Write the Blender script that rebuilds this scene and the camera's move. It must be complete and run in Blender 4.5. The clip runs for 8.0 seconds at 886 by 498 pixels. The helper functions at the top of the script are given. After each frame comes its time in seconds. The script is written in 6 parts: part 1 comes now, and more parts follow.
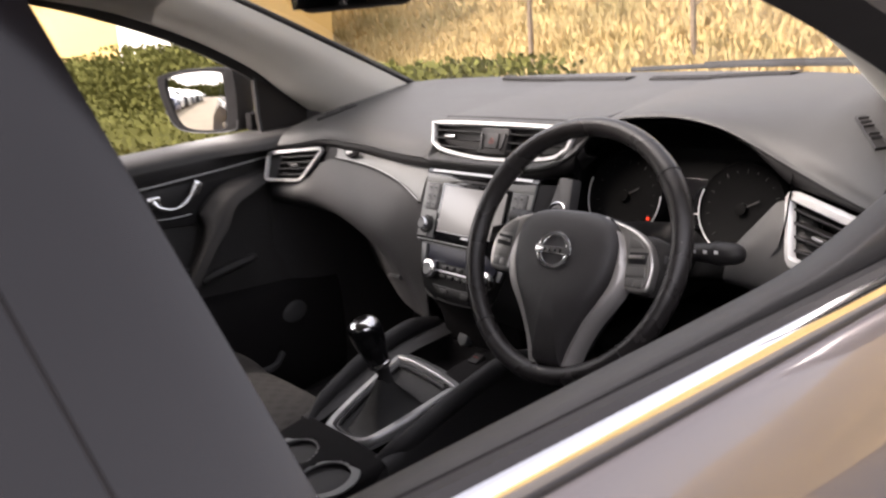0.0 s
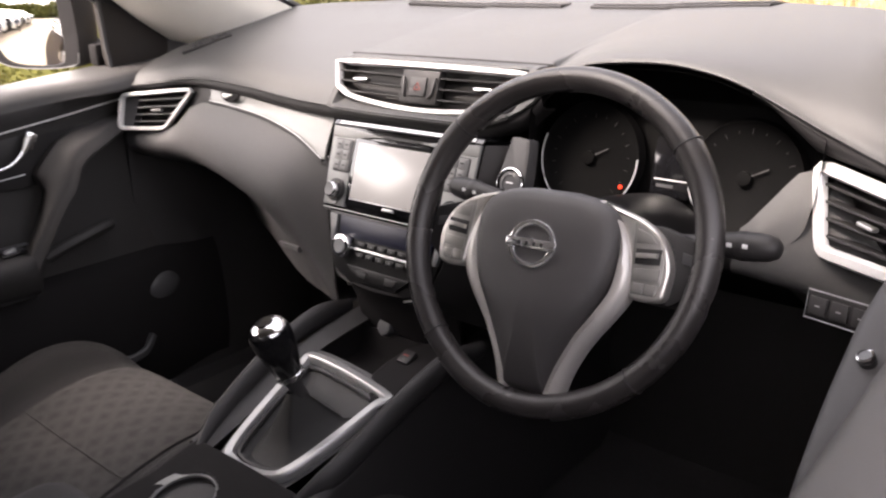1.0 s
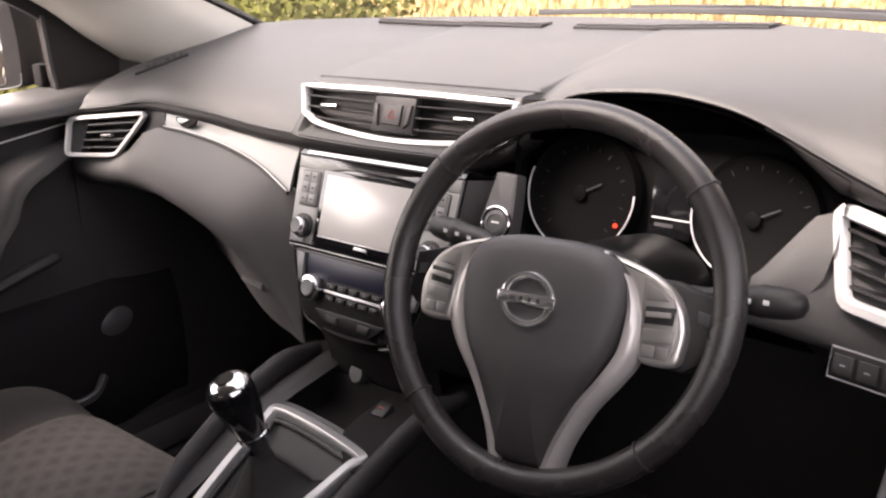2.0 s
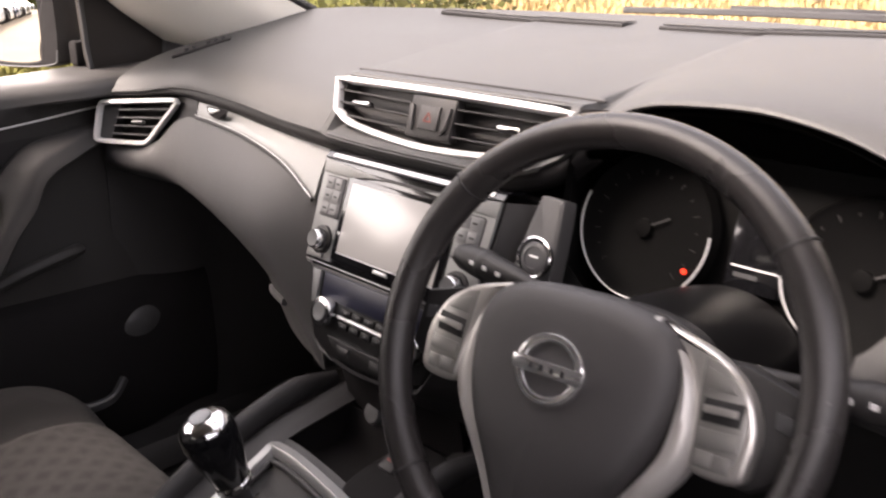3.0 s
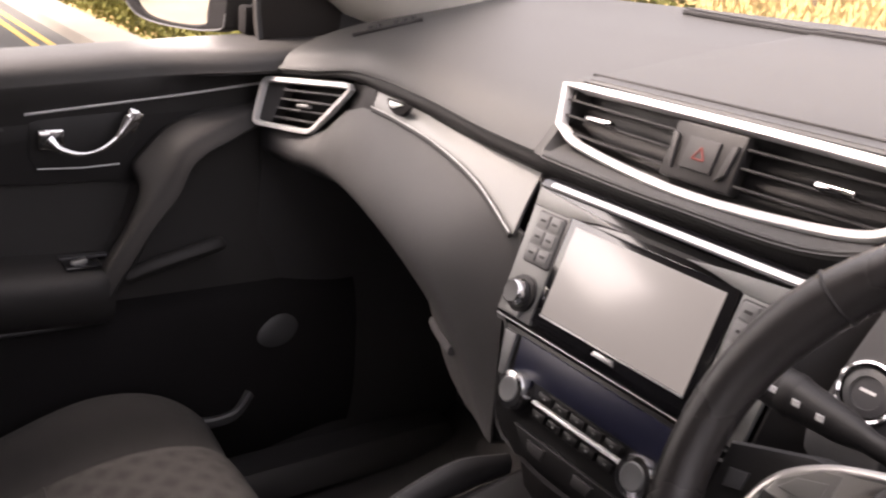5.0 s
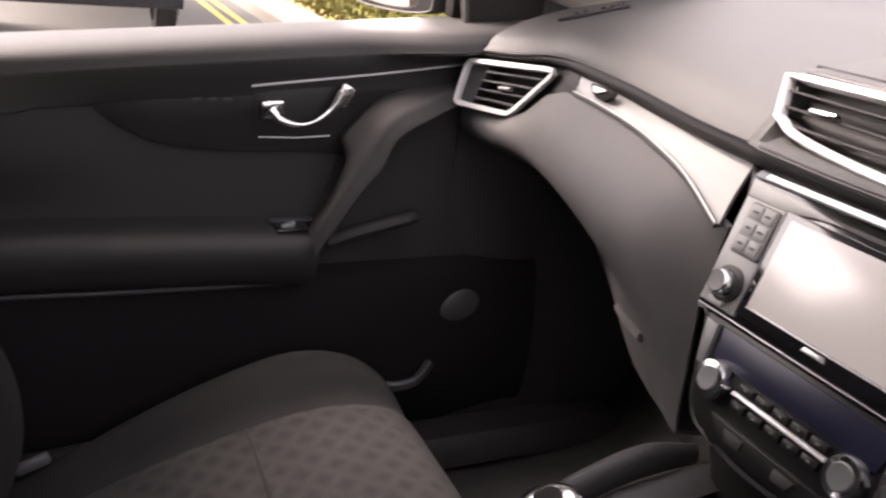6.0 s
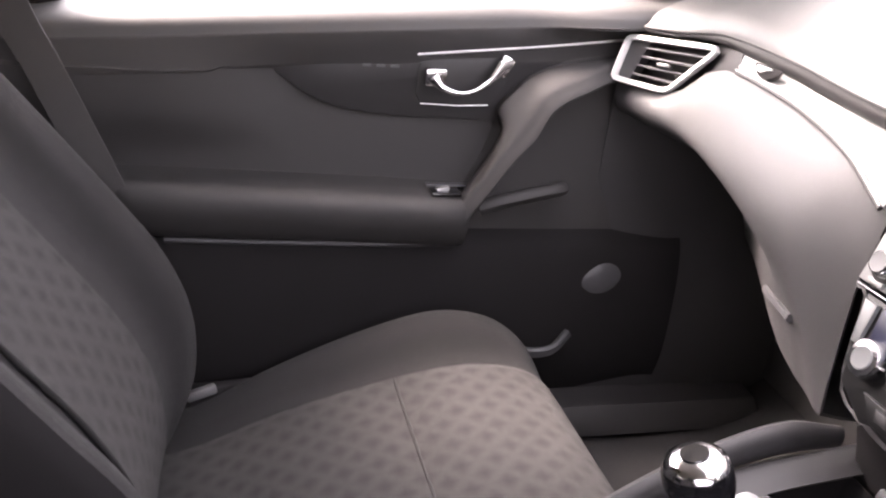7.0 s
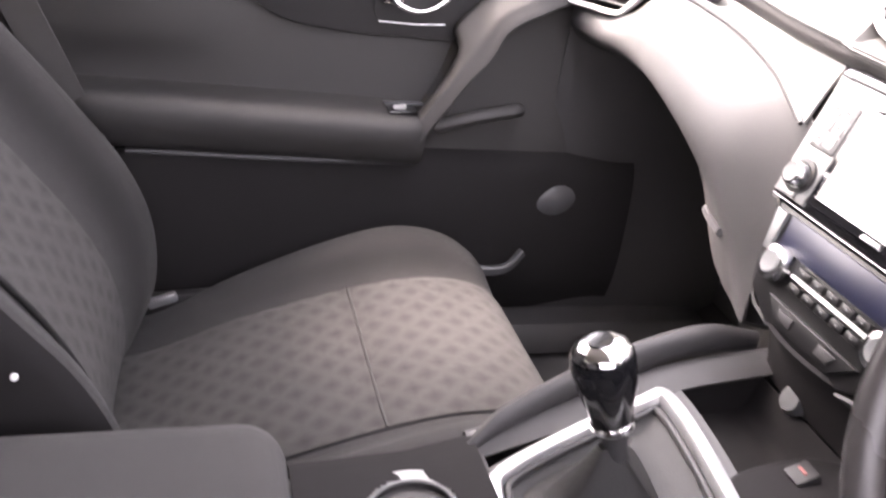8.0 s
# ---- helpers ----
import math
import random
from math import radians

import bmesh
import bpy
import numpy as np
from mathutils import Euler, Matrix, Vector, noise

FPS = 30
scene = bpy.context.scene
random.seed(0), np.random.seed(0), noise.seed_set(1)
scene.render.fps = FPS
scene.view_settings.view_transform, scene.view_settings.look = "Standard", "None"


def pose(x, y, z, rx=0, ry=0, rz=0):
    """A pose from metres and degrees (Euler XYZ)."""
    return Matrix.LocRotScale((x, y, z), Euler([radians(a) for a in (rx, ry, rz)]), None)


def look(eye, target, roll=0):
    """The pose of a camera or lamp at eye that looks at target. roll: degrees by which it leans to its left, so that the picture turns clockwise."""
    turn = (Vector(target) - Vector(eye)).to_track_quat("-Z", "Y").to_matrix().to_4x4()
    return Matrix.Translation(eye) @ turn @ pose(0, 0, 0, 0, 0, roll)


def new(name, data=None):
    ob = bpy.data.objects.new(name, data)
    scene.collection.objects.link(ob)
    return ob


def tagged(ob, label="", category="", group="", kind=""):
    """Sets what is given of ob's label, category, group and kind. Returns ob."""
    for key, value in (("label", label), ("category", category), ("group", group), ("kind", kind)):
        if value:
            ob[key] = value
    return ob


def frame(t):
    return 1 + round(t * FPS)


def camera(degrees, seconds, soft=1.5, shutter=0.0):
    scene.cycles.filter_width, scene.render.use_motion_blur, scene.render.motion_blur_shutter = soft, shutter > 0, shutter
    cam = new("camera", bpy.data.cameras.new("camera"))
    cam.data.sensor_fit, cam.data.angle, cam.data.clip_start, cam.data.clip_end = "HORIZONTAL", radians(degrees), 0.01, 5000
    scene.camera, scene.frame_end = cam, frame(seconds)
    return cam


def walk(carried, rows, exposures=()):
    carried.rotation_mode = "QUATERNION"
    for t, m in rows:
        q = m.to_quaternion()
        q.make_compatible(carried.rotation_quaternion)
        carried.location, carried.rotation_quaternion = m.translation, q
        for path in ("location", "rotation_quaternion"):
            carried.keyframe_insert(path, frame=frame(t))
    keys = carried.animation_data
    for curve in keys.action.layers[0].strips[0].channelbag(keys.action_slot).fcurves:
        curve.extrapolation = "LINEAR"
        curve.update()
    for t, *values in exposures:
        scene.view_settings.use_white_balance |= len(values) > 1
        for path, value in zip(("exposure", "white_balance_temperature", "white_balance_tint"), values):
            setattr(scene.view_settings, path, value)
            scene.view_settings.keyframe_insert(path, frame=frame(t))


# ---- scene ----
cam = camera(54.43, 8.0, soft=2.2, shutter=0.4)
# seconds, place of the eye, yaw, pitch, roll
PATH = [
    (0.0, 1.1052, -0.9638, 1.2268, 50.40, -12.97, 2.85),
    (0.5, 0.9434, -0.8799, 1.2360, 46.26, -16.44, 2.34),
    (0.7, 0.8908, -0.8635, 1.2407, 44.23, -17.00, 2.50),
    (1.0, 0.8233, -0.8333, 1.2414, 41.00, -18.80, 1.94),
    (1.5, 0.7616, -0.8010, 1.2484, 38.05, -18.50, 1.25),
    (1.7, 0.7491, -0.7931, 1.2498, 37.54, -18.11, 1.59),
    (2.8, 0.7192, -0.6255, 1.2383, 44.76, -18.65, 0.06),
    (3.0, 0.6763, -0.5930, 1.2259, 45.53, -18.10, -0.58),
    (3.5, 0.5794, -0.5475, 1.2277, 46.41, -18.30, -1.29),
    (4.0, 0.5215, -0.5046, 1.2263, 49.30, -18.55, -2.02),
    (4.2, 0.4952, -0.4880, 1.2210, 50.58, -19.12, -2.38),
    (5.3, 0.4211, -0.5120, 1.1995, 58.24, -18.93, -5.78),
    (5.5, 0.4237, -0.5246, 1.2092, 60.74, -19.60, -5.08),
    (6.0, 0.4279, -0.5510, 1.1961, 66.90, -20.82, -5.56),
    (6.5, 0.4442, -0.5784, 1.1938, 72.09, -22.24, -5.55),
    (7.0, 0.4620, -0.5946, 1.1911, 76.12, -23.05, -5.84),
    (7.2, 0.4680, -0.5930, 1.1870, 76.80, -23.20, -6.20),
    (7.5, 0.4913, -0.5798, 1.1863, 77.00, -24.83, -6.67),
    (7.7, 0.4990, -0.5740, 1.1850, 76.05, -25.32, -7.00),
    (8.0, 0.5246, -0.5552, 1.1786, 75.97, -26.88, -7.20),
]
# seconds, stops, kelvin, tint
STOPS = [(0.0, 2.3, 6900, 20), (0.5, 2.88, 7000, 21), (1.0, 3.06, 7050, 22), (1.5, 3.05, 7100, 23), (3.5, 2.85, 7250, 24), (4.0, 2.9, 7260, 25), (5.5, 2.75, 7300, 26), (6.0, 3.05, 7200, 27), (6.5, 3.82, 7100, 27), (7.0, 4.68, 7050, 27), (7.5, 5.22, 7030, 27), (8.0, 5.15, 7000, 26)]
walk(cam, [(t, pose(x, y, z, 90 + pitch, roll, yaw)) for t, x, y, z, yaw, pitch, roll in PATH], STOPS)

# ---- light ----
world = bpy.data.worlds.new("sky")
scene.world = world
world.use_nodes = True
wn, wl = world.node_tree.nodes, world.node_tree.links
sky = wn.new("ShaderNodeTexSky")
sky.sky_type, sky.sun_disc = "NISHITA", False
SUN_UP, SUN_ROUND = 46.0, 206.0
sky.sun_elevation, sky.sun_rotation = radians(SUN_UP), radians(SUN_ROUND)
sky.air_density, sky.dust_density, sky.ozone_density = 1.0, 5.0, 1.0
pale = wn.new("ShaderNodeHueSaturation")
pale.inputs["Saturation"].default_value = 0.30
wl.new(sky.outputs[0], pale.inputs["Color"])
wl.new(pale.outputs[0], wn["Background"].inputs[0])
wn["Background"].inputs[1].default_value = 0.15
sun_lamp = bpy.data.lights.new("sun", "SUN")
sun_lamp.energy, sun_lamp.angle, sun_lamp.color = 0.85, radians(24), (1.0, 0.93, 0.82)
sun = new("sun", sun_lamp)
sun_from = Vector((math.sin(radians(SUN_ROUND)) * math.cos(radians(SUN_UP)), math.cos(radians(SUN_ROUND)) * math.cos(radians(SUN_UP)), math.sin(radians(SUN_UP))))
sun.matrix_world = look(sun_from * 40, (0, 0, 0))


# ---- materials ----
def material(name, colour, rough=0.5, metal=0.0, spread=0.12, grain=900.0, bump=0.05, patch=9.0, coat=0.0, specular=0.5, dust=0.0, vary=0.08):
    """A surface with fine grain, broad patches of wear and a little relief."""
    m = bpy.data.materials.new(name)
    m.use_nodes = True
    n, l = m.node_tree.nodes, m.node_tree.links
    b = n["Principled BSDF"]
    where = n.new("ShaderNodeTexCoord")
    fine, broad = n.new("ShaderNodeTexNoise"), n.new("ShaderNodeTexNoise")
    fine.inputs["Scale"].default_value, fine.inputs["Detail"].default_value = grain, 3
    broad.inputs["Scale"].default_value, broad.inputs["Detail"].default_value = patch, 5
    l.new(where.outputs["Object"], fine.inputs["Vector"])
    l.new(where.outputs["Object"], broad.inputs["Vector"])
    total = n.new("ShaderNodeMath")
    total.operation = "MULTIPLY_ADD"
    l.new(fine.outputs["Fac"], total.inputs[0])
    total.inputs[1].default_value = 0.5
    half = n.new("ShaderNodeMath")
    half.operation = "MULTIPLY"
    half.inputs[1].default_value = 0.5
    l.new(broad.outputs["Fac"], half.inputs[0])
    l.new(half.outputs[0], total.inputs[2])
    ramp = n.new("ShaderNodeValToRGB")
    ramp.color_ramp.elements[0].position, ramp.color_ramp.elements[1].position = 0.3, 0.7
    ramp.color_ramp.elements[0].color = (*[c * (1 - spread) for c in colour], 1)
    ramp.color_ramp.elements[1].color = (*[min(1, c * (1 + spread) + dust) for c in colour], 1)
    l.new(total.outputs[0], ramp.inputs[0])
    l.new(ramp.outputs[0], b.inputs["Base Color"])
    rr = n.new("ShaderNodeMapRange")
    rr.inputs["To Min"].default_value, rr.inputs["To Max"].default_value = max(0.0, rough - vary), min(1, rough + vary)
    l.new(broad.outputs["Fac"], rr.inputs["Value"])
    l.new(rr.outputs[0], b.inputs["Roughness"])
    b.inputs["Metallic"].default_value = metal
    b.inputs["Specular IOR Level"].default_value = specular
    b.inputs["Coat Weight"].default_value = coat
    b.inputs["Coat Roughness"].default_value = 0.06
    if bump:
        bp = n.new("ShaderNodeBump")
        bp.inputs["Strength"].default_value, bp.inputs["Distance"].default_value = bump, 0.002
        l.new(fine.outputs["Fac"], bp.inputs["Height"])
        l.new(bp.outputs[0], b.inputs["Normal"])
    return m


PAD = material("dash_pad", (0.0445, 0.0442, 0.0438), 0.52, grain=1400, bump=0.25, spread=0.1, patch=5)
LOWER = material("dash_lower", (0.043, 0.0425, 0.044), 0.55, grain=1400, bump=0.25, spread=0.1)
DARK = material("dark_plastic", (0.030, 0.029, 0.030), 0.55, grain=1200, bump=0.2)
BLACK = material("black_plastic", (0.020, 0.019, 0.0195), 0.5, grain=1200, bump=0.1, specular=0.35)
GLOSS = material("piano_black", (0.006, 0.006, 0.007), 0.12, bump=0.0, coat=0.6)
SATIN = material("satin_silver", (0.42, 0.42, 0.42), 0.36, metal=0.75, spread=0.05, grain=2500, bump=0.03)
GREYTRIM = material("satin_grey_trim", (0.105, 0.108, 0.110), 0.42, metal=0.2, spread=0.08, grain=2500, bump=0.04)
CHROME = material("chrome", (0.66, 0.66, 0.67), 0.13, metal=1.0, spread=0.03, bump=0.0, vary=0.03)
MATTE = material("matte_black", (0.014, 0.013, 0.0135), 0.85, grain=1200, bump=0.1, specular=0.12)
SPOKE = material("spoke_silver", (0.48, 0.46, 0.44), 0.34, metal=0.35, spread=0.06, grain=2500, bump=0.03)
LIPSKIN = material("lip_plastic", (0.014, 0.0132, 0.014), 0.6, grain=1400, bump=0.15, specular=0.3)
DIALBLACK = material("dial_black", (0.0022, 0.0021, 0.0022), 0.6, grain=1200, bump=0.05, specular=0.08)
BADGE = material("badge_chrome", (0.84, 0.84, 0.84), 0.15, metal=0.9, spread=0.03, bump=0.0)
BRIGHT = material("bright_silver_trim", (0.70, 0.70, 0.70), 0.32, metal=0.35, spread=0.05, grain=2500, bump=0.02)
LEATHER = material("rim_leather", (0.028, 0.0255, 0.0255), 0.27, grain=1500, bump=0.2, spread=0.2)
HUBSKIN = material("airbag_cover", (0.043, 0.040, 0.0405), 0.42, grain=1500, bump=0.3)
PILLAR = material("pillar_trim", (0.82, 0.80, 0.74), 0.7, grain=900, bump=0.15, spread=0.06)
LINER = material("headliner", (0.58, 0.56, 0.52), 0.9, grain=600, bump=0.4, spread=0.08)
DOORSKIN = material("door_trim", (0.026, 0.0245, 0.0242), 0.66, grain=1200, bump=0.3)
CARPET = material("carpet", (0.027, 0.026, 0.027), 0.95, grain=500, bump=0.9, spread=0.4)
RUBBER = material("rubber_seal", (0.016, 0.015, 0.016), 0.6, grain=500, bump=0.2)
PAINT = material("bronze_paint", (0.135, 0.120, 0.120), 0.34, metal=0.35, spread=0.05, grain=4000, bump=0.02, coat=0.8)
WHITEINK = material("white_ink", (0.75, 0.75, 0.75), 0.5, bump=0.0)
BUTTON = material("grey_button", (0.055, 0.055, 0.058), 0.42, bump=0.05)
UNITGREY = material("unit_button_grey", (0.14, 0.141, 0.142), 0.44, metal=0.1, spread=0.06, grain=2500, bump=0.03)
PANELBLACK = material("panel_black", (0.0065, 0.0062, 0.0065), 0.38, grain=1500, bump=0.05, specular=0.3)
INK = material("grey_ink", (0.26, 0.26, 0.27), 0.5, bump=0.0)


def cloth(name, colour, dot, size):
    """Woven seat fabric with a printed lattice of soft squares."""
    m = material(name, colour, 0.9, grain=1500, bump=0.8, spread=0.25, patch=14)
    n, l = m.node_tree.nodes, m.node_tree.links
    b = n["Principled BSDF"]
    b.inputs["Sheen Weight"].default_value = 0.05
    if size:
        where = n.new("ShaderNodeTexCoord")
        turn = n.new("ShaderNodeMapping")
        turn.inputs["Rotation"].default_value = (0, 0, radians(45))
        l.new(where.outputs["UV"], turn.inputs["Vector"])
        check = n.new("ShaderNodeTexVoronoi")
        check.inputs["Scale"].default_value, check.inputs["Randomness"].default_value = size, 0.06
        check.distance = "CHEBYCHEV"
        l.new(turn.outputs[0], check.inputs["Vector"])
        fade = n.new("ShaderNodeMapRange")
        fade.inputs["From Min"].default_value, fade.inputs["From Max"].default_value = 0.08, 0.42
        fade.inputs["To Min"].default_value, fade.inputs["To Max"].default_value = 0.72, 0.0
        l.new(check.outputs["Distance"], fade.inputs["Value"])
        mix = n.new("ShaderNodeMix")
        mix.data_type = "RGBA"
        old = b.inputs["Base Color"].links[0].from_socket
        l.new(fade.outputs[0], mix.inputs["Factor"])
        l.new(old, mix.inputs["A"])
        mix.inputs["B"].default_value = (*dot, 1)
        l.new(mix.outputs["Result"], b.inputs["Base Color"])
    return m


SEATCLOTH = cloth("patterned_seat_cloth", (0.0325, 0.0305, 0.0297), (0.0085, 0.0076, 0.0076), 33)
SIDECLOTH = cloth("plain_seat_cloth", (0.0112, 0.0103, 0.0107), (0, 0, 0), 0)
ARMCLOTH = cloth("armrest_cloth", (0.029, 0.0272, 0.0268), (0, 0, 0), 0)


def glass(name, tint, gloss=0.02):
    m = bpy.data.materials.new(name)
    m.use_nodes = True
    n, l = m.node_tree.nodes, m.node_tree.links
    n.remove(n["Principled BSDF"])
    clear, shine, mix, fres = n.new("ShaderNodeBsdfTransparent"), n.new("ShaderNodeBsdfGlossy"), n.new("ShaderNodeMixShader"), n.new("ShaderNodeFresnel")
    clear.inputs[0].default_value = (*tint, 1)
    shine.inputs["Roughness"].default_value = gloss
    fres.inputs[0].default_value = 1.45
    l.new(fres.outputs[0], mix.inputs[0])
    l.new(clear.outputs[0], mix.inputs[1])
    l.new(shine.outputs[0], mix.inputs[2])
    l.new(mix.outputs[0], n["Material Output"].inputs[0])
    return m


GLASS = glass("window_glass", (0.93, 0.95, 0.93))
MIRROR = material("mirror_silver", (0.85, 0.86, 0.87), 0.01, metal=1.0, spread=0.01, bump=0.0, vary=0.0)


def glow(name, colour, strength, base=(0.02, 0.02, 0.02)):
    m = material(name, base, 0.2, bump=0.0)
    b = m.node_tree.nodes["Principled BSDF"]
    b.inputs["Emission Color"].default_value, b.inputs["Emission Strength"].default_value = (*colour, 1), strength
    return m


# the screen's emission stands in for part of the daylight mirrored in it
SCREEN = glow("screen_reflection_glow", (1.0, 0.97, 0.93), 0.052)
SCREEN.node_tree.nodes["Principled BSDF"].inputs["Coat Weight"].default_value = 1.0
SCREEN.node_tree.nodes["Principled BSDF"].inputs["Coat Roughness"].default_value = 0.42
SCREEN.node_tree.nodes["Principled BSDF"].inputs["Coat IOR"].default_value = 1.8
DARKGLASS = material("dark_glass", (0.012, 0.012, 0.014), 0.10, bump=0.0, coat=1.0)
REDLAMP = glow("red_telltale", (1.0, 0.05, 0.015), 0.35)
HAZARD = material("hazard_red", (0.17, 0.025, 0.018), 0.4, bump=0.0)
BLUELCD = material("climate_display", (0.008, 0.009, 0.022), 0.35, bump=0.0, specular=0.3)


# ---- mesh tools ----
def spline(points, n, closed=False):
    """n points on a smooth curve through the given ones."""
    p = np.asarray(points, float)
    k = len(p)
    if closed:
        q = np.concatenate([p[-1:], p, p[:2]])
        u = np.linspace(0, k, n, endpoint=False)
    else:
        q = np.concatenate([2 * p[:1] - p[1:2], p, 2 * p[-1:] - p[-2:-1]])
        u = np.linspace(0, k - 1, n)
    i = np.minimum(u.astype(int), k - 1 if closed else k - 2)
    f = (u - i).reshape((-1,) + (1,) * (p.ndim - 1))
    a, b, c, d = q[i], q[i + 1], q[i + 2], q[i + 3]
    return 0.5 * (2 * b + (c - a) * f + (2 * a - 5 * b + 4 * c - d) * f ** 2 + (3 * b - a - 3 * c + d) * f ** 3)


def sheet(grid, thick=0.0, round_u=False, round_v=False, uv=0.0):
    """A quad sheet from an array of points [u, v, 3]; thick: its depth against the normal."""
    g = np.asarray(grid, float)
    nu, nv = g.shape[:2]
    bm = bmesh.new()
    layers = [g]
    if thick:
        du = np.gradient(g, axis=0)
        dv = np.gradient(g, axis=1)
        nn = np.cross(du, dv)
        nn /= np.maximum(np.linalg.norm(nn, axis=2, keepdims=True), 1e-9)
        layers.append(g - nn * thick)
    vs = [[[bm.verts.new(p) for p in row] for row in lay] for lay in layers]
    uvs = bm.loops.layers.uv.new("UVMap") if uv else None
    iu, iv = range(nu if round_u else nu - 1), range(nv if round_v else nv - 1)
    lu = np.concatenate([[0], np.cumsum(np.linalg.norm(np.diff(g, axis=0), axis=2).mean(axis=1))]) if uv else None
    lv = np.concatenate([[0], np.cumsum(np.linalg.norm(np.diff(g, axis=1), axis=2).mean(axis=0))]) if uv else None
    for k, lay in enumerate(vs):
        for i in iu:
            for j in iv:
                i2, j2 = (i + 1) % nu, (j + 1) % nv
                q = [lay[i][j], lay[i2][j], lay[i2][j2], lay[i][j2]]
                fc = bm.faces.new(q if k == 0 else q[::-1])
                if uv:
                    at = [(i, j), (i2, j), (i2, j2), (i, j2)]
                    for lp, (a, b) in zip(fc.loops, at if k == 0 else at[::-1]):
                        lp[uvs].uv = (lu[a], lv[b])
    if thick:
        a, b = vs
        if not round_v:
            for i in iu:
                i2 = (i + 1) % nu
                bm.faces.new([a[i2][0], a[i][0], b[i][0], b[i2][0]])
                bm.faces.new([a[i][-1], a[i2][-1], b[i2][-1], b[i][-1]])
        if not round_u:
            for j in iv:
                j2 = (j + 1) % nv
                bm.faces.new([a[0][j], a[0][j2], b[0][j2], b[0][j]])
                bm.faces.new([a[-1][j2], a[-1][j], b[-1][j], b[-1][j2]])
    return bm


def loft(sections, nu, nv, thick=0.0, round_v=False, uv=0.0):
    """A smooth sheet through cross-sections of equal length."""
    s = np.asarray(sections, float)
    s = spline(s, nu)
    g = np.stack([spline(row, nv, round_v) for row in s])
    return sheet(g, thick, round_v=round_v, uv=uv)


def sweep(path, profile, closed=False, up=(0, 0, 1), scale=None):
    """A profile of (side, up) carried along a path."""
    p = np.asarray(path, float)
    n = len(p)
    t = (np.roll(p, -1, 0) - np.roll(p, 1, 0)) if closed else np.gradient(p, axis=0)
    t /= np.linalg.norm(t, axis=1, keepdims=True)
    upv = np.asarray(up, float)
    side = np.cross(t, upv)
    side /= np.maximum(np.linalg.norm(side, axis=1, keepdims=True), 1e-9)
    top = np.cross(side, t)
    prof = np.asarray(profile, float)
    sc = np.ones(n) if scale is None else np.asarray(scale)
    g = p[:, None] + side[:, None] * (prof[None, :, :1] * sc[:, None, None]) + top[:, None] * (prof[None, :, 1:] * sc[:, None, None])
    bm = sheet(g, round_u=closed, round_v=True)
    if not closed:
        bm.verts.ensure_lookup_table()
        m = len(prof)
        bm.faces.new([bm.verts[i] for i in range(m)][::-1])
        bm.faces.new([bm.verts[(n - 1) * m + i] for i in range(m)])
    bmesh.ops.recalc_face_normals(bm, faces=bm.faces)
    return bm


def oval(a, b, n=12):
    return [(a * math.cos(2 * math.pi * i / n), b * math.sin(2 * math.pi * i / n)) for i in range(n)]


def strip(w, h, r=0.25):
    """A flat bar's profile with eased edges."""
    e = min(w, h) * r
    return [(-w / 2 + e, -h / 2), (w / 2 - e, -h / 2), (w / 2, -h / 2 + e), (w / 2, h / 2 - e), (w / 2 - e, h / 2), (-w / 2 + e, h / 2), (-w / 2, h / 2 - e), (-w / 2, -h / 2 + e)]


def rbox(sx, sy, sz, bevel=0.004, m=None, segments=2):
    bm = bmesh.new()
    bmesh.ops.create_cube(bm, size=1.0)
    bmesh.ops.scale(bm, vec=(sx, sy, sz), verts=bm.verts)
    if bevel:
        bmesh.ops.bevel(bm, geom=bm.edges[:], offset=bevel, segments=segments, affect="EDGES", profile=0.5)
    if m is not None:
        bm.transform(m)
    return bm


def prism(outline, depth, m=None, bevel=0.0, segments=2):
    """An outline in x and y, raised along z by depth."""
    bm = bmesh.new()
    low = [bm.verts.new((x, y, 0)) for x, y in outline]
    high = [bm.verts.new((x, y, depth)) for x, y in outline]
    bm.faces.new(low[::-1])
    cap = bm.faces.new(high)
    k = len(low)
    for i in range(k):
        bm.faces.new([low[i], low[(i + 1) % k], high[(i + 1) % k], high[i]])
    bmesh.ops.recalc_face_normals(bm, faces=bm.faces)
    if bevel:
        bmesh.ops.bevel(bm, geom=list(cap.edges), offset=bevel, segments=segments, affect="EDGES", profile=0.5)
    if m is not None:
        bm.transform(m)
    return bm


def lathe(profile, m=None, n=28):
    """A profile of (radius, height) turned round z."""
    g = [[(r * math.cos(a), r * math.sin(a), z) for a in [2 * math.pi * k / n for k in range(n)]] for r, z in profile]
    bm = sheet(g, round_v=True)
    bmesh.ops.remove_doubles(bm, verts=bm.verts, dist=1e-6)
    bmesh.ops.recalc_face_normals(bm, faces=bm.faces)
    if m is not None:
        bm.transform(m)
    return bm


def join(*bms):
    out = bmesh.new()
    for b in bms:
        me = bpy.data.meshes.new("tmp")
        b.to_mesh(me)
        b.free()
        out.from_mesh(me)
        bpy.data.meshes.remove(me)
    return out


def plane_frame(origin, right, normal):
    """A matrix whose x runs along right, z along normal."""
    x = Vector(right).normalized()
    z = Vector(normal).normalized()
    y = z.cross(x).normalized()
    x = y.cross(z).normalized()
    return Matrix.Translation(origin) @ Matrix((x, y, z)).transposed().to_4x4()


def thing(name, label, category, group="", kind="", at=(0, 0, 0)):
    ob = new(name)
    ob.location = at
    ob.empty_display_size = 0.05
    return tagged(ob, label, category, group, kind)


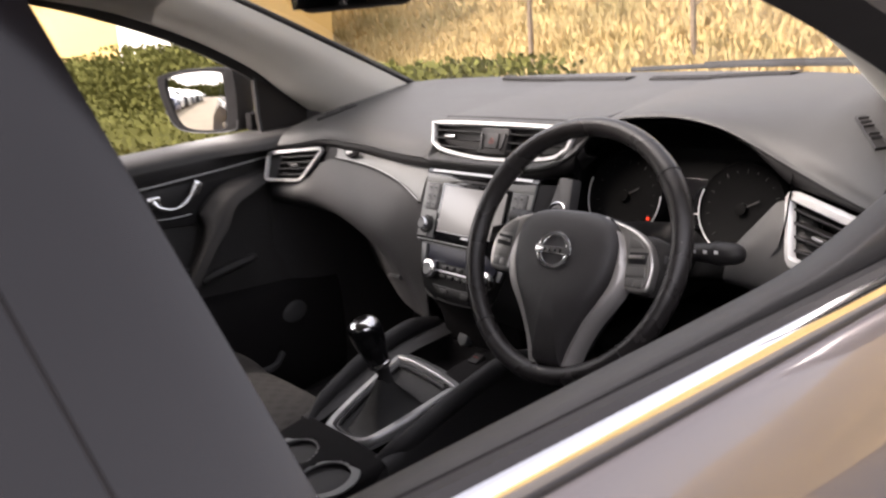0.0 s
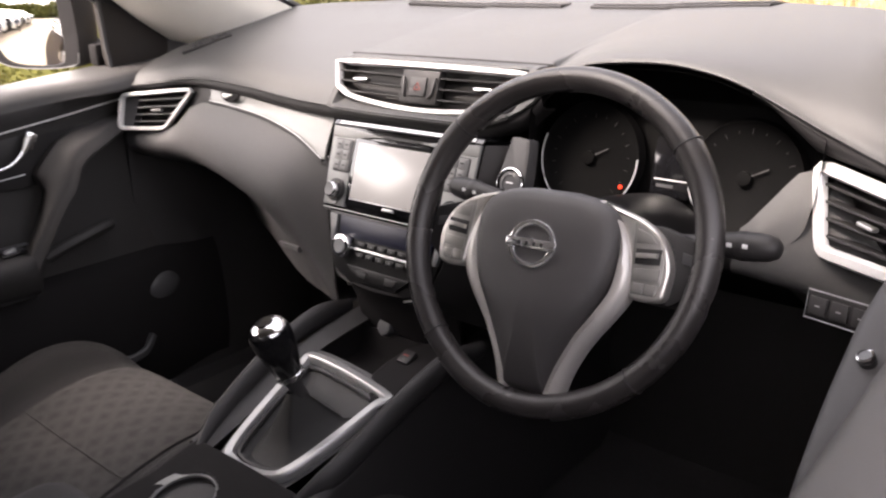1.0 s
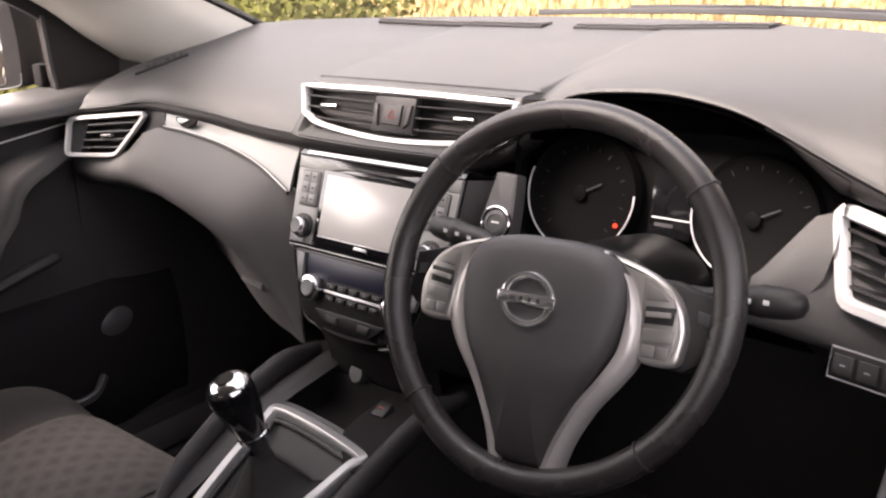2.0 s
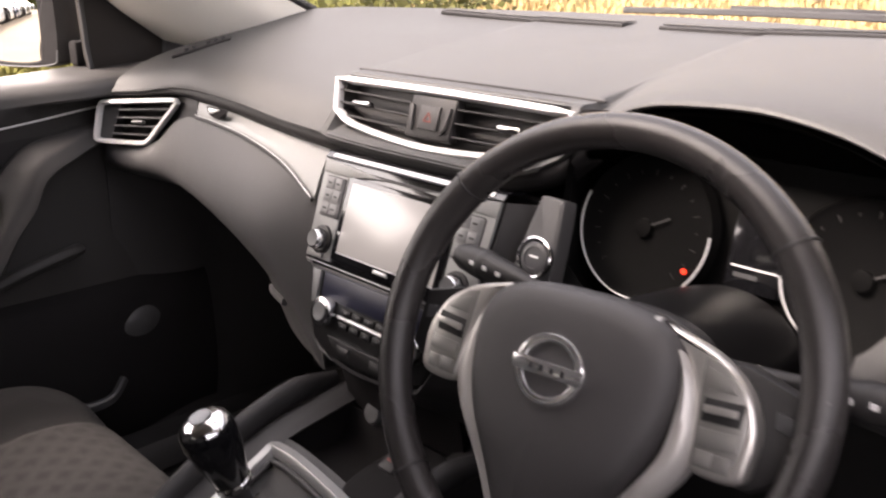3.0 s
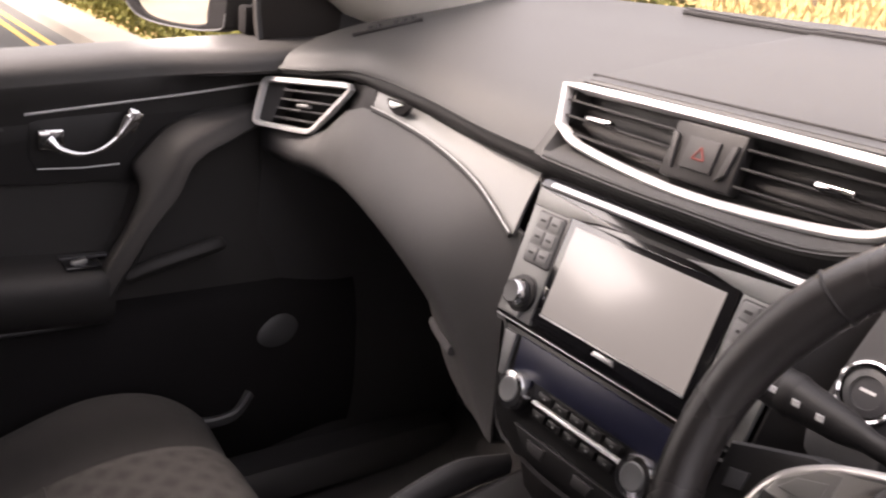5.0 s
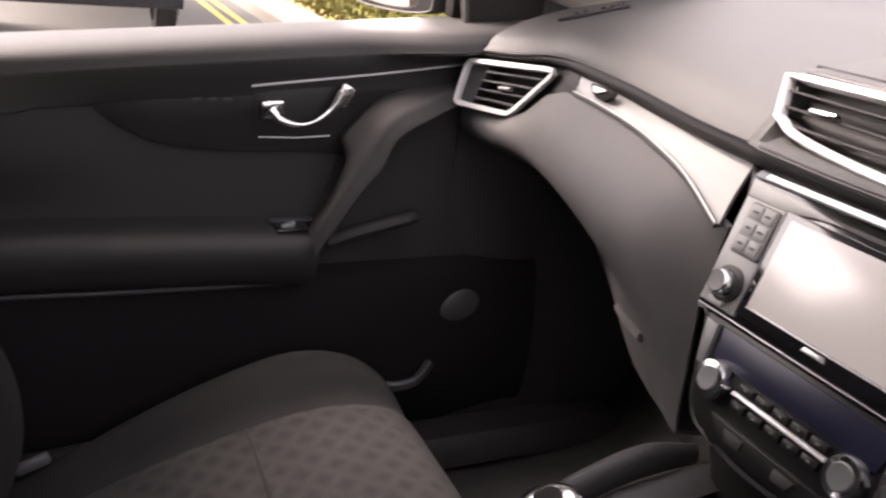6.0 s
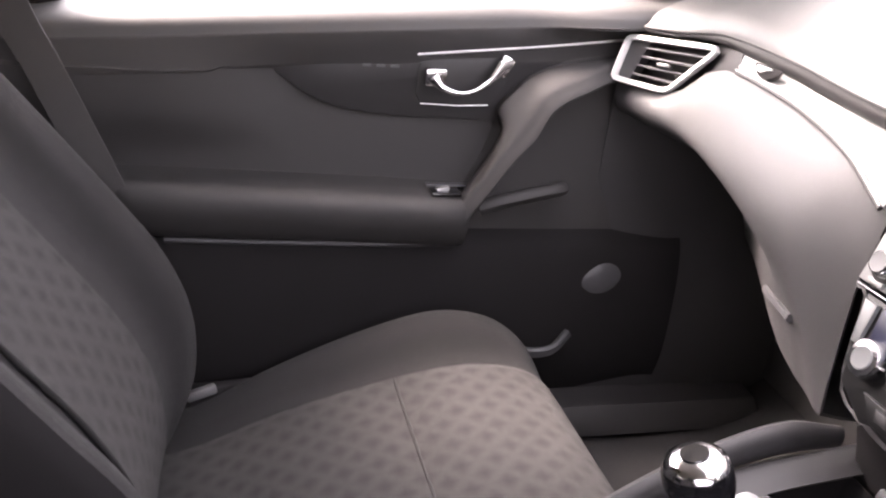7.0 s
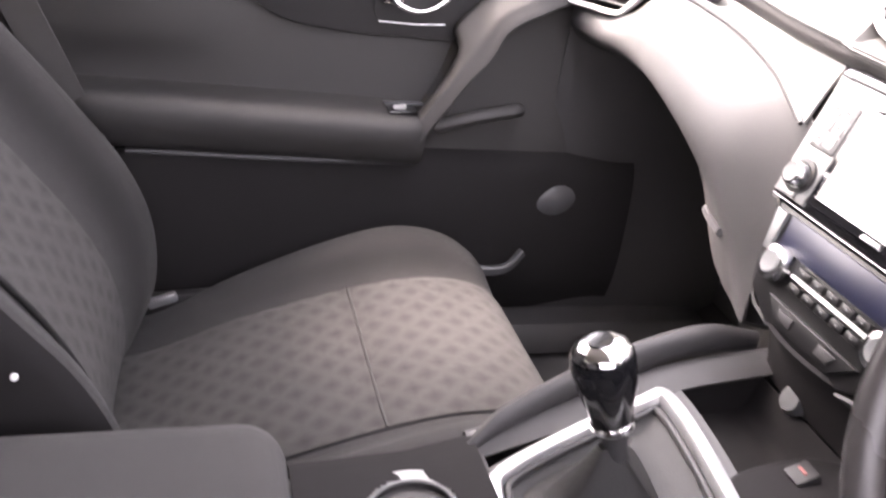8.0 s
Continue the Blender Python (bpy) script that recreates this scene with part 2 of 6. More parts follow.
def finish(name, bm, mat, angle=38):
    me = bpy.data.meshes.new(name)
    bm.to_mesh(me)
    bm.free()
    me.materials.append(mat)
    me.shade_smooth()
    me.set_sharp_from_angle(angle=radians(angle))
    return me


def part(name, bm, mat, parent, label="", angle=38):
    ob = new(name, finish(name, bm, mat, angle))
    ob.parent = parent
    top = parent
    shift = Vector((0, 0, 0))
    while top is not None:
        shift += top.location
        top = top.parent
    ob.location = -shift
    return tagged(ob, label)


def solid(name, bm, mat, label, category, kind="", group="", angle=38):
    return tagged(new(name, finish(name, bm, mat, angle)), label, category, group, kind)


def lerp(a, b, t):
    return a + (b - a) * t


# ---- dashboard ----
dash = thing("dashboard", "dark grey soft-touch car dashboard with silver trim, below the windscreen", "dashboard", at=(0, 0.25, 0.7))


def glass_foot(x):
    """How far forward the windscreen meets the dashboard."""
    return 0.545 - 0.78 * x * x


# height and depth of the rear lip, along the width
LIP = [(-0.76, -0.045, 1.032), (-0.70, -0.028, 1.033), (-0.62, 0.015, 1.038), (-0.55, 0.050, 1.047), (-0.40, 0.052, 1.043), (-0.26, 0.046, 1.033), (-0.10, 0.034, 1.031), (0.0, 0.032, 1.031), (0.12, 0.034, 1.034), (0.185, 0.045, 1.056), (0.213, 0.057, 1.086), (0.235, 0.060, 1.101), (0.262, 0.060, 1.112), (0.30, 0.060, 1.1175), (0.365, 0.062, 1.1195), (0.42, 0.060, 1.1125), (0.455, 0.059, 1.103), (0.487, 0.057, 1.090), (0.545, 0.052, 1.064), (0.60, 0.034, 1.046), (0.65, 0.004, 1.036), (0.70, -0.028, 1.031), (0.76, -0.045, 1.030)]


LIP_LINE = spline(LIP, 240)


def lip_at(x):
    return float(np.interp(x, LIP_LINE[:, 0], LIP_LINE[:, 1])), float(np.interp(x, LIP_LINE[:, 0], LIP_LINE[:, 2]))


def pad_column(x):
    ly, lz = lip_at(x)
    # ahead of the lip the pad evens out
    even = sum(lip_at(x + 0.03 * k)[1] for k in range(-4, 5)) / 9
    l1, l2, l3 = lerp(lz, even, 0.85), lerp(lz, even, 0.55), lerp(lz, even, 0.25)
    fy = glass_foot(x)
    fz = 1.162 - 0.062 * float(np.interp(abs(x), [0.50, 0.56, 0.64, 0.70], [0, 0.08, 0.6, 1.0]))
    bridge = max(0.0, min(1.0, (0.1835 - abs(x)) / 0.004))
    plain = [(fy, fz), (lerp(ly, fy, 0.8), lerp(even, fz, 0.88)), (lerp(ly, fy, 0.55), lerp(l1, fz, 0.74)), (lerp(ly, fy, 0.32), lerp(l2, fz, 0.56)), (lerp(ly, fy, 0.16), lerp(l3, fz, 0.38)), (lerp(ly, fy, 0.07), lerp(lz, fz, 0.23)), (ly + 0.006, lz + 0.005), (ly, lz), (ly + 0.006, lz - 0.003)]
    deep = max(0.0, min(1.0, (0.170 - abs(x)) / 0.006))
    vent = [(fy, fz), (lerp(0.11, fy, 0.72), 1.146), (lerp(0.11, fy, 0.36), 1.127), (0.145, 1.109), (0.105, 1.102), (0.080, 1.099), (lerp(0.068, 0.128, deep), 1.070), (ly, lz + 0.001), (ly + 0.006, lz - 0.003)]
    return [(x, lerp(a[0], b[0], bridge), lerp(a[1], b[1], bridge)) for a, b in zip(plain, vent)]


xs = [-0.663 + 1.353 * i / 96 for i in range(97)] + [-0.1836, -0.1794, -0.1701, -0.1639, 0.1639, 0.1701, 0.1794, 0.1836]
cols = [spline(pad_column(x), 30) for x in sorted(xs)]
part("top_pad", sheet(np.array(cols)[:, ::-1], 0.004), PAD, dash, "dark grey grained soft-touch top pad")


def under_lip(x0, x1, depth, fall, n=40):
    rows = []
    for i in range(n + 1):
        x = lerp(x0, x1, i / n)
        drop = fall * float(np.interp(x, [-0.70, -0.60, -0.50, 0.40, 0.47, 0.54, 0.62, 0.70], [0.35, 0.40, 1.0, 1.0, 0.15, 1.0, 0.6, 0.35]))
        ly, lz = lip_at(x)
        rows.append(spline([(x, ly + 0.005, lz - 0.002), (x, ly + 0.0035, lz - drop * 0.45), (x, ly + depth * 0.35, lz - drop * 0.85), (x, ly + depth, lz - drop)], 10))
    return sheet(np.array(rows)[:, ::-1], 0.003)


part("lip", under_lip(-0.662, 0.205, 0.035, 0.026), LIPSKIN, dash, "black lower lip of the pad")
part("lip", under_lip(0.47, 0.75, 0.03, 0.030), LIPSKIN, dash)

def pad_z(x, y):
    """Height of the pad at a place."""
    c = spline(pad_column(x), 60)[::-1]
    keep = c[6:]
    return float(np.interp(y, keep[:, 1], keep[:, 2]))


# slots that blow air on the windscreen
for x0, x1 in ((-0.352, -0.03), (0.03, 0.352)):
    line = [(x, 0.472 - 0.34 * x * x, pad_z(x, 0.472 - 0.34 * x * x) + 0.003) for x in np.linspace(x0, x1, 24)]
    base = [(x, y, z - 0.0040) for x, y, z in line]
    slot = part("demister_slot", sweep(base, strip(0.044, 0.006), up=(0, 0, 1)), LIPSKIN, dash, "long black demister slot")
    for k in (-0.012, -0.004, 0.004, 0.012):
        part("louvre", sweep([(x, y + k, z + 0.001) for x, y, z in line], strip(0.0022, 0.002)), DARK, slot)
for s in (-1, 1):
    # small side-window demisters
    (x_in, y_in), (x_out, y_out) = ((0.560, 0.150), (0.615, 0.077)) if s < 0 else ((0.588, 0.150), (0.648, 0.078))
    row = [(s * lerp(x_in, x_out, i / 8), lerp(y_in, y_out, i / 8), pad_z(s * lerp(x_in, x_out, i / 8), lerp(y_in, y_out, i / 8)) + 0.001) for i in range(9)]
    slot = part("side_demister", sweep(row, strip(0.015, 0.005), up=(0, -0.15, 1)), BLACK, dash, "small black side-window demister")
    for i in range(5):
        x, y, z = row[1 + i + (i > 2)]
        part("louvre", rbox(0.0025, 0.013, 0.004, 0.0005, pose(x, y, z + 0.004, 0, 0, s * -40)), DARK, slot)
# seam along the rear edge of the vent bridge
part("seam", sweep([(x, 0.111, 1.1035 - 0.02 * x * x) for x in np.linspace(-0.188, 0.188, 30)], strip(0.004, 0.003)), BLACK, dash)


# passenger's knee panel
KNEE_TOP = [(-0.70, -0.012, 0.950), (-0.665, 0.004, 0.949), (-0.63, 0.022, 0.948), (-0.60, 0.034, 0.962), (-0.565, 0.044, 0.994), (-0.53, 0.050, 1.006), (-0.47, 0.051, 1.007), (-0.356, 0.049, 0.996), (-0.267, 0.043, 0.978), (-0.215, 0.038, 0.962), (-0.172, 0.032, 0.950)]


# place along the width, fullness, height of the crest, which falls slanting towards the stack
KNEE_FORM = spline([(-0.70, 0.25, 0.918), (-0.60, 0.45, 0.921), (-0.50, 0.66, 0.913), (-0.41, 0.84, 0.902), (-0.33, 0.90, 0.888), (-0.27, 0.78, 0.874), (-0.23, 0.52, 0.842), (-0.20, 0.28, 0.795), (-0.172, 0.05, 0.735)], 80)


def knee_point(t, z):
    """A point of the panel: t runs from the door (0) to the stack (1), z is its height."""
    x = lerp(-0.70, -0.172, t)
    a = [p[0] for p in KNEE_TOP]
    ty, tz = float(np.interp(x, a, [p[1] for p in KNEE_TOP])), float(np.interp(x, a, [p[2] for p in KNEE_TOP]))
    full = float(np.interp(x, KNEE_FORM[:, 0], KNEE_FORM[:, 1]))
    crest = min(tz - 0.030, float(np.interp(x, KNEE_FORM[:, 0], KNEE_FORM[:, 2])))
    if z >= crest:
        out = 0.044 * full * math.sin(math.pi / 2 * min(1.0, (tz - z) / (tz - crest)))
    else:
        d = crest - z
        # under the crest it draws back, more and more towards the door
        away = max(0.0, -0.188 - x)
        away = away * away / 0.16 if away < 0.08 else away - 0.04
        w = min(1.0, d / 0.10)
        out = 0.044 * full - (0.36 * d * d / 0.16 if d < 0.08 else 0.36 * (d - 0.04)) - 0.36 * away * w * w * (3 - 2 * w)
    right = float(np.interp(z, [0.62, 0.717, 0.784, 0.854, 0.927, 0.955, 1.01], [-0.198, -0.198, -0.199, -0.196, -0.180, -0.172, -0.170]))
    base = lerp(ty, 0.045, min(1.0, max(0.0, (tz - z) / (tz - 0.78))))
    return (lerp(-0.70, right, t), base - out, z)


def knee_column(t):
    """A section of the panel, from its upper edge to its tucked lower edge."""
    x = lerp(-0.70, -0.172, t)
    tz = float(np.interp(x, [p[0] for p in KNEE_TOP], [p[2] for p in KNEE_TOP]))
    res = [knee_point(t, lerp(tz, 0.70, u ** 1.4)) for u in np.linspace(0, 1, 34)]
    px, py, pz = res[-1]
    return res + [(px, py + 0.03, pz - 0.008), (px, py + 0.10, pz - 0.02)]


cols = [knee_column(t) for t in np.linspace(0, 1, 70)]
glove = part("knee_panel", sheet(np.array(cols)[:, ::-1], 0.004), LOWER, dash, "smooth dark grey glovebox panel")
tab = [Vector(knee_point(u, w)) + Vector((0, -0.003, 0)) for u, w in ((0.56, 0.744), (0.70, 0.765), (0.86, 0.782))]
part("glovebox_handle", sweep(spline(tab, 8), strip(0.010, 0.008), up=(0, -1, 0.3)), BUTTON, glove, "grey glovebox release tab")
# satin strip between lip and knee panel
TRIMGREY = material("light_satin_trim", (0.19, 0.192, 0.19), 0.42, metal=0.15, spread=0.06, grain=2500, bump=0.04)
upper = spline([(-0.527, 0.066, 1.034), (-0.50, 0.065, 1.033), (-0.45, 0.063, 1.028), (-0.353, 0.062, 1.017), (-0.25, 0.060, 1.010), (-0.186, 0.058, 1.008)], 30)
lower = spline([(-0.506, 0.053, 1.009), (-0.49, 0.052, 1.0085), (-0.45, 0.051, 1.007), (-0.356, 0.048, 0.998), (-0.262, 0.041, 0.978), (-0.184, 0.028, 0.948)], 30)
mid = (upper + lower) / 2 + np.array([0, -0.002, 0.0])
grid = np.array([spline([u, m, l], 7) for u, m, l in zip(upper, mid, lower)])
part("trim_strip", sheet(grid[:, ::-1], 0.004), TRIMGREY, dash, "satin grey trim strip sweeping to the centre stack")
part("trim_edge", sweep(lower + np.array([0, -0.003, -0.001]), oval(0.0028, 0.0028, 8), up=(0, -1, 0)), BLACK, dash, "dark gap line")
part("bright_line", sweep(lower + np.array([0, -0.0048, 0.0028]), oval(0.0008, 0.0008, 8), up=(0, -1, 0)), SATIN, dash, "thin bright edge")
part("cup_hook", sweep([(-0.440 + 0.026 * math.cos(a), 0.048, 1.029 + 0.0150 * math.sin(a)) for a in np.linspace(math.pi, 2 * math.pi, 12)], oval(0.0016, 0.0016, 8), up=(0, -1, 0)), BLACK, dash, "thin rim of the dark notch")
part("strip_end", loft([[(-0.590, 0.075, 1.030), (-0.588, 0.062, 1.010), (-0.585, 0.056, 0.985)], [(-0.555, 0.070, 1.034), (-0.550, 0.060, 1.018), (-0.545, 0.055, 1.000)], [(-0.520, 0.068, 1.036), (-0.512, 0.060, 1.022), (-0.500, 0.056, 1.004)]], 8, 8, 0.003), LIPSKIN, dash, "dark end piece beside the vent")
part("cup_recess", prism([(0.026 * math.cos(a), 0.0150 * math.sin(a)) for a in np.linspace(math.pi, 2 * math.pi, 14)], 0.004, plane_frame((-0.440, 0.051, 1.029), (1, 0, 0), (0, -1, 0.25)), 0.001), MATTE, dash)
# a bright silver piece stands in for the reflection in the notch
part("notch_glint", prism([(-0.019, -0.001), (-0.016, -0.0075), (-0.008, -0.0085), (0.012, -0.0015), (0.012, -0.001)], 0.002, plane_frame((-0.440, 0.0465, 1.029), (1, 0, 0), (0, -1, 0.25)), 0.0006), BRIGHT, dash, "bright reflection in the dark notch, put in as a silver patch")


def louvre_vent(name, corners, parent, slats, tab, label, frame_mat=BRIGHT, width=0.0105, blank=0.0):
    """A vent: bright frame round the corners, dark box, slats and a slider."""
    c = [Vector(p) for p in corners]
    mid_p = sum(c, Vector()) / len(c)
    nrm = (c[1] - c[0]).cross(c[-1] - c[0]).normalized()
    if nrm.y > 0:
        nrm = -nrm
    ring = []
    k = len(c)
    for i in range(k):
        a, b, d = c[i - 1], c[i], c[(i + 1) % k]
        r = 0.16 * min((a - b).length, (d - b).length)
        p, q = b + (a - b).normalized() * r, b + (d - b).normalized() * r
        ring += [p.lerp(b, 0.0), p.lerp(b, 0.55).lerp(q.lerp(b, 0.55), 0.25), p.lerp(b, 0.55).lerp(q.lerp(b, 0.55), 0.75), q]
    vent = part(name, join(sheet(np.array([[p - nrm * 0.004 for p in ring], [p.lerp(mid_p, 0.12) - nrm * 0.045 for p in ring]]), round_v=True), prism_from([p.lerp(mid_p, 0.10) - nrm * 0.040 for p in ring])), BLACK, parent, label)
    part("frame", sweep([tuple(p) for p in ring], [(-width / 2, -0.004), (width / 2, -0.004), (width / 2, 0.002), (width * 0.3, 0.0055), (-width * 0.3, 0.0055), (-width / 2, 0.002)], True, up=tuple(nrm)), frame_mat, vent, "satin silver frame")
    # slats run from the blank end to the right edge of the box
    left = (c[0], c[-1])
    if blank:
        ends = [left[0].lerp(c[1], blank), left[1].lerp(c[k // 2], blank)]
        part("blank_end", sheet(np.array([[tuple(p - nrm * dep) for p in (lo, lo.lerp(hi, 0.5), hi)] for lo, hi, dep in ((left[1], left[0], 0.004), (left[1].lerp(ends[1], 0.6), left[0].lerp(ends[0], 0.6), 0.006), (ends[1], ends[0], 0.010), (ends[1], ends[0], 0.030))]), 0.002), LOWER, vent, "grey blank end of the vent")
        left = tuple(ends)
    right = (c[k // 2 - 1], c[k // 2])
    for i in range(slats):
        t = (i + 1) / (slats + 1)
        a, b = left[0].lerp(left[1], t), right[0].lerp(right[1], t)
        a, b = a.lerp(b, 0.04) - nrm * 0.010, b.lerp(a, 0.04) - nrm * 0.010
        # the vent with a blank end gets lighter slats, for the light on them
        part("slat", sweep([tuple(a), tuple(a.lerp(b, 0.5)), tuple(b)], strip(0.018, 0.0030), up=tuple(nrm.cross(b - a).normalized())), BUTTON if blank else BLACK, vent)
    for t in tab:
        a = left[0].lerp(left[1], 0.5).lerp(right[0].lerp(right[1], 0.5), t) - nrm * 0.002
        part("slider", rbox(0.022, 0.005, 0.010, 0.002, plane_frame(a, right[0] - left[0], nrm) @ pose(0, 0, 0)), GREYTRIM if blank else SATIN, vent, "small vent slider")
    return vent


def prism_from(points):
    bm = bmesh.new()
    bm.faces.new([bm.verts.new(p) for p in points])
    return bm


PV = [(-0.686, -0.016, 1.017), (-0.556, 0.052, 1.028), (-0.624, 0.024, 0.953), (-0.688, -0.030, 0.957)]
louvre_vent("side_vent", PV, dash, 4, (0.5,), "angular air vent with satin silver frame", BRIGHT, 0.0078, 0.22)
DV = [(0.543, 0.066, 1.026), (0.668, -0.016, 1.015), (0.652, -0.012, 0.946), (0.562, 0.036, 0.944)]
louvre_vent("side_vent", DV, dash, 4, (0.5,), "angular air vent with satin silver frame", BRIGHT, 0.0135)
CV = [(-0.180, 0.072, 1.094), (-0.06, 0.068, 1.096), (0.06, 0.068, 1.096), (0.180, 0.072, 1.094), (0.168, 0.060, 1.062), (0.13, 0.054, 1.045), (0.0, 0.046, 1.037), (-0.13, 0.054, 1.045), (-0.170, 0.060, 1.058)]
ring = [Vector(p) for p in spline(CV[:4], 16).tolist() + spline(CV[4:], 26).tolist()]
cnorm = Vector((0, -0.90, 0.42)).normalized()
centre = part("centre_vent", sheet(np.array([[p - cnorm * 0.002 for p in ring], [Vector((p.x * 0.97, p.y + 0.022, lerp(p.z, 1.066, 0.15))) for p in ring], [Vector((p.x * 0.02, 0.082, 1.066)) for p in ring]]), round_v=True), BLACK, dash, "wide centre air vent in a bright frame")
part("pod_cheek", sheet(np.array([[(0.1835, 0.078, 1.0985), (0.1815, 0.066, 1.080), (0.172, 0.060, 1.060), (0.150, 0.050, 1.045)], [(0.196, 0.088, 1.098), (0.194, 0.074, 1.080), (0.186, 0.066, 1.060), (0.165, 0.056, 1.043)], [(0.202, 0.104, 1.097), (0.200, 0.086, 1.079), (0.192, 0.075, 1.058), (0.175, 0.065, 1.040)]]), 0.002), MATTE, centre, "dark cheek beside the vent")
part("frame", sweep([tuple(p) for p in ring], [(-0.0042, -0.004), (0.0042, -0.004), (0.0042, 0.003), (0.0025, 0.0060), (-0.0025, 0.0060), (-0.0042, 0.003)], True, up=tuple(cnorm)), BRIGHT, centre, "satin silver frame")
for s in (-1, 1):
    for i, (z, reach) in enumerate(((1.081, 0.172), (1.067, 0.168), (1.053, 0.150))):
        y = 0.072 - (1.094 - z) * 0.32
        part("slat", sweep([(s * 0.036, y - 0.003, z), (s * 0.1, y, z), (s * reach, y + 0.004, z)], strip(0.012, 0.0022), up=(0, 0.25, 1)), BLACK, centre)
    part("slider", rbox(0.030, 0.010, 0.0055, 0.002, pose(s * 0.115, 0.054, 1.0725, -15, 0, 0)), CHROME, centre, "bright vent slider")
block = part("hazard_block", rbox(0.070, 0.016, 0.047, 0.003, pose(0, 0.0605, 1.0675, -19, 0, 0)), BLACK, centre, "grey panel with the warning switch")
hz = plane_frame((0, 0.0522, 1.070), (1, 0, 0), (0, -0.945, 0.326))
part("hazard_switch", prism([(-0.015, -0.013), (0.015, -0.013), (0.015, 0.013), (-0.015, 0.013)], 0.0022, hz, 0.0012), DARK, block)
part("warning_triangle", join(*[sweep([hz @ Vector((0.0065 * math.sin(a + k * 2.0944), 0.0065 * math.cos(a + k * 2.0944) - 0.001, 0.0026)) for a in (0, 2.0944)], oval(0.0009, 0.0006, 6), up=(0, -0.945, 0.326)) for k in range(3)]), HAZARD, block, "red warning triangle")
for s in (-1, 1):
    part("slot", prism([(s * 0.022, -0.016), (s * 0.029, -0.010), (s * 0.032, 0.014), (s * 0.026, 0.012)][::s], 0.003, hz, 0.001), DARK, block)

# ---- centre stack ----
LEAN = 0.355


def face(x, z, out=0.0):
    """A point on the leaning face of the centre stack."""
    y = 0.008 + (z - 0.985) * LEAN
    return (x, y - out * 0.942, z + out * 0.335)


def faced(x, z, out=0.0):
    return plane_frame(face(x, z, out), (1, 0, 0), (0, -0.942, 0.335))


def on_face(points, depth, out, bevel=0.001):
    """An outline of (x, z) laid on the stack's face and raised by depth."""
    z0 = 0.95
    k = 1 / 0.942
    return prism([(x, (z - z0) * k) for x, z in points], depth, faced(0, z0, out), bevel)


unit = thing("infotainment_unit", "car radio and navigation unit with a bright touch screen", "car stereo", at=(0, 0.01, 0.90))
part("body", on_face([(-0.136, 0.8965), (0.136, 0.8965), (0.142, 1.011), (-0.142, 1.011)], 0.030, -0.034, 0.002), GLOSS, unit, "piano black surround")
part("top_slope", loft([[(x, 0.0175, 1.0112), (x, 0.0235, 1.0155), (x, 0.031, 1.0165), (x, 0.045, 1.0150), (x, 0.062, 1.0120)] for x in (-0.141, -0.07, 0.0, 0.07, 0.141)], 20, 16, 0.003), GLOSS, unit, "piano black upper slope")
part("bright_edge", sheet(np.array([[(x, 0.0178, 1.0128), (x, 0.0198, 1.0146), (x, 0.0220, 1.0160)] for x in np.linspace(-0.128, 0.128, 20)]), 0.002), SATIN, unit, "bright upper edge")
for s in (-1, 1):
    part("corner_wing", on_face([(s * 0.1385, 0.994), (s * 0.0905, 0.994), (s * 0.060, 0.9985), (s * 0.034, 1.0005), (s * 0.070, 1.0045), (s * 0.1395, 1.0095)][::-s], 0.0042, -0.004, 0.0008), TRIMGREY, unit, "satin silver corner running into a point")
part("disc_slot", on_face([(-0.060, 1.0035), (0.060, 1.0035), (0.058, 1.0000), (-0.058, 1.0000)], 0.0005, -0.004, 0.0), BLACK, unit, "dark disc slot")
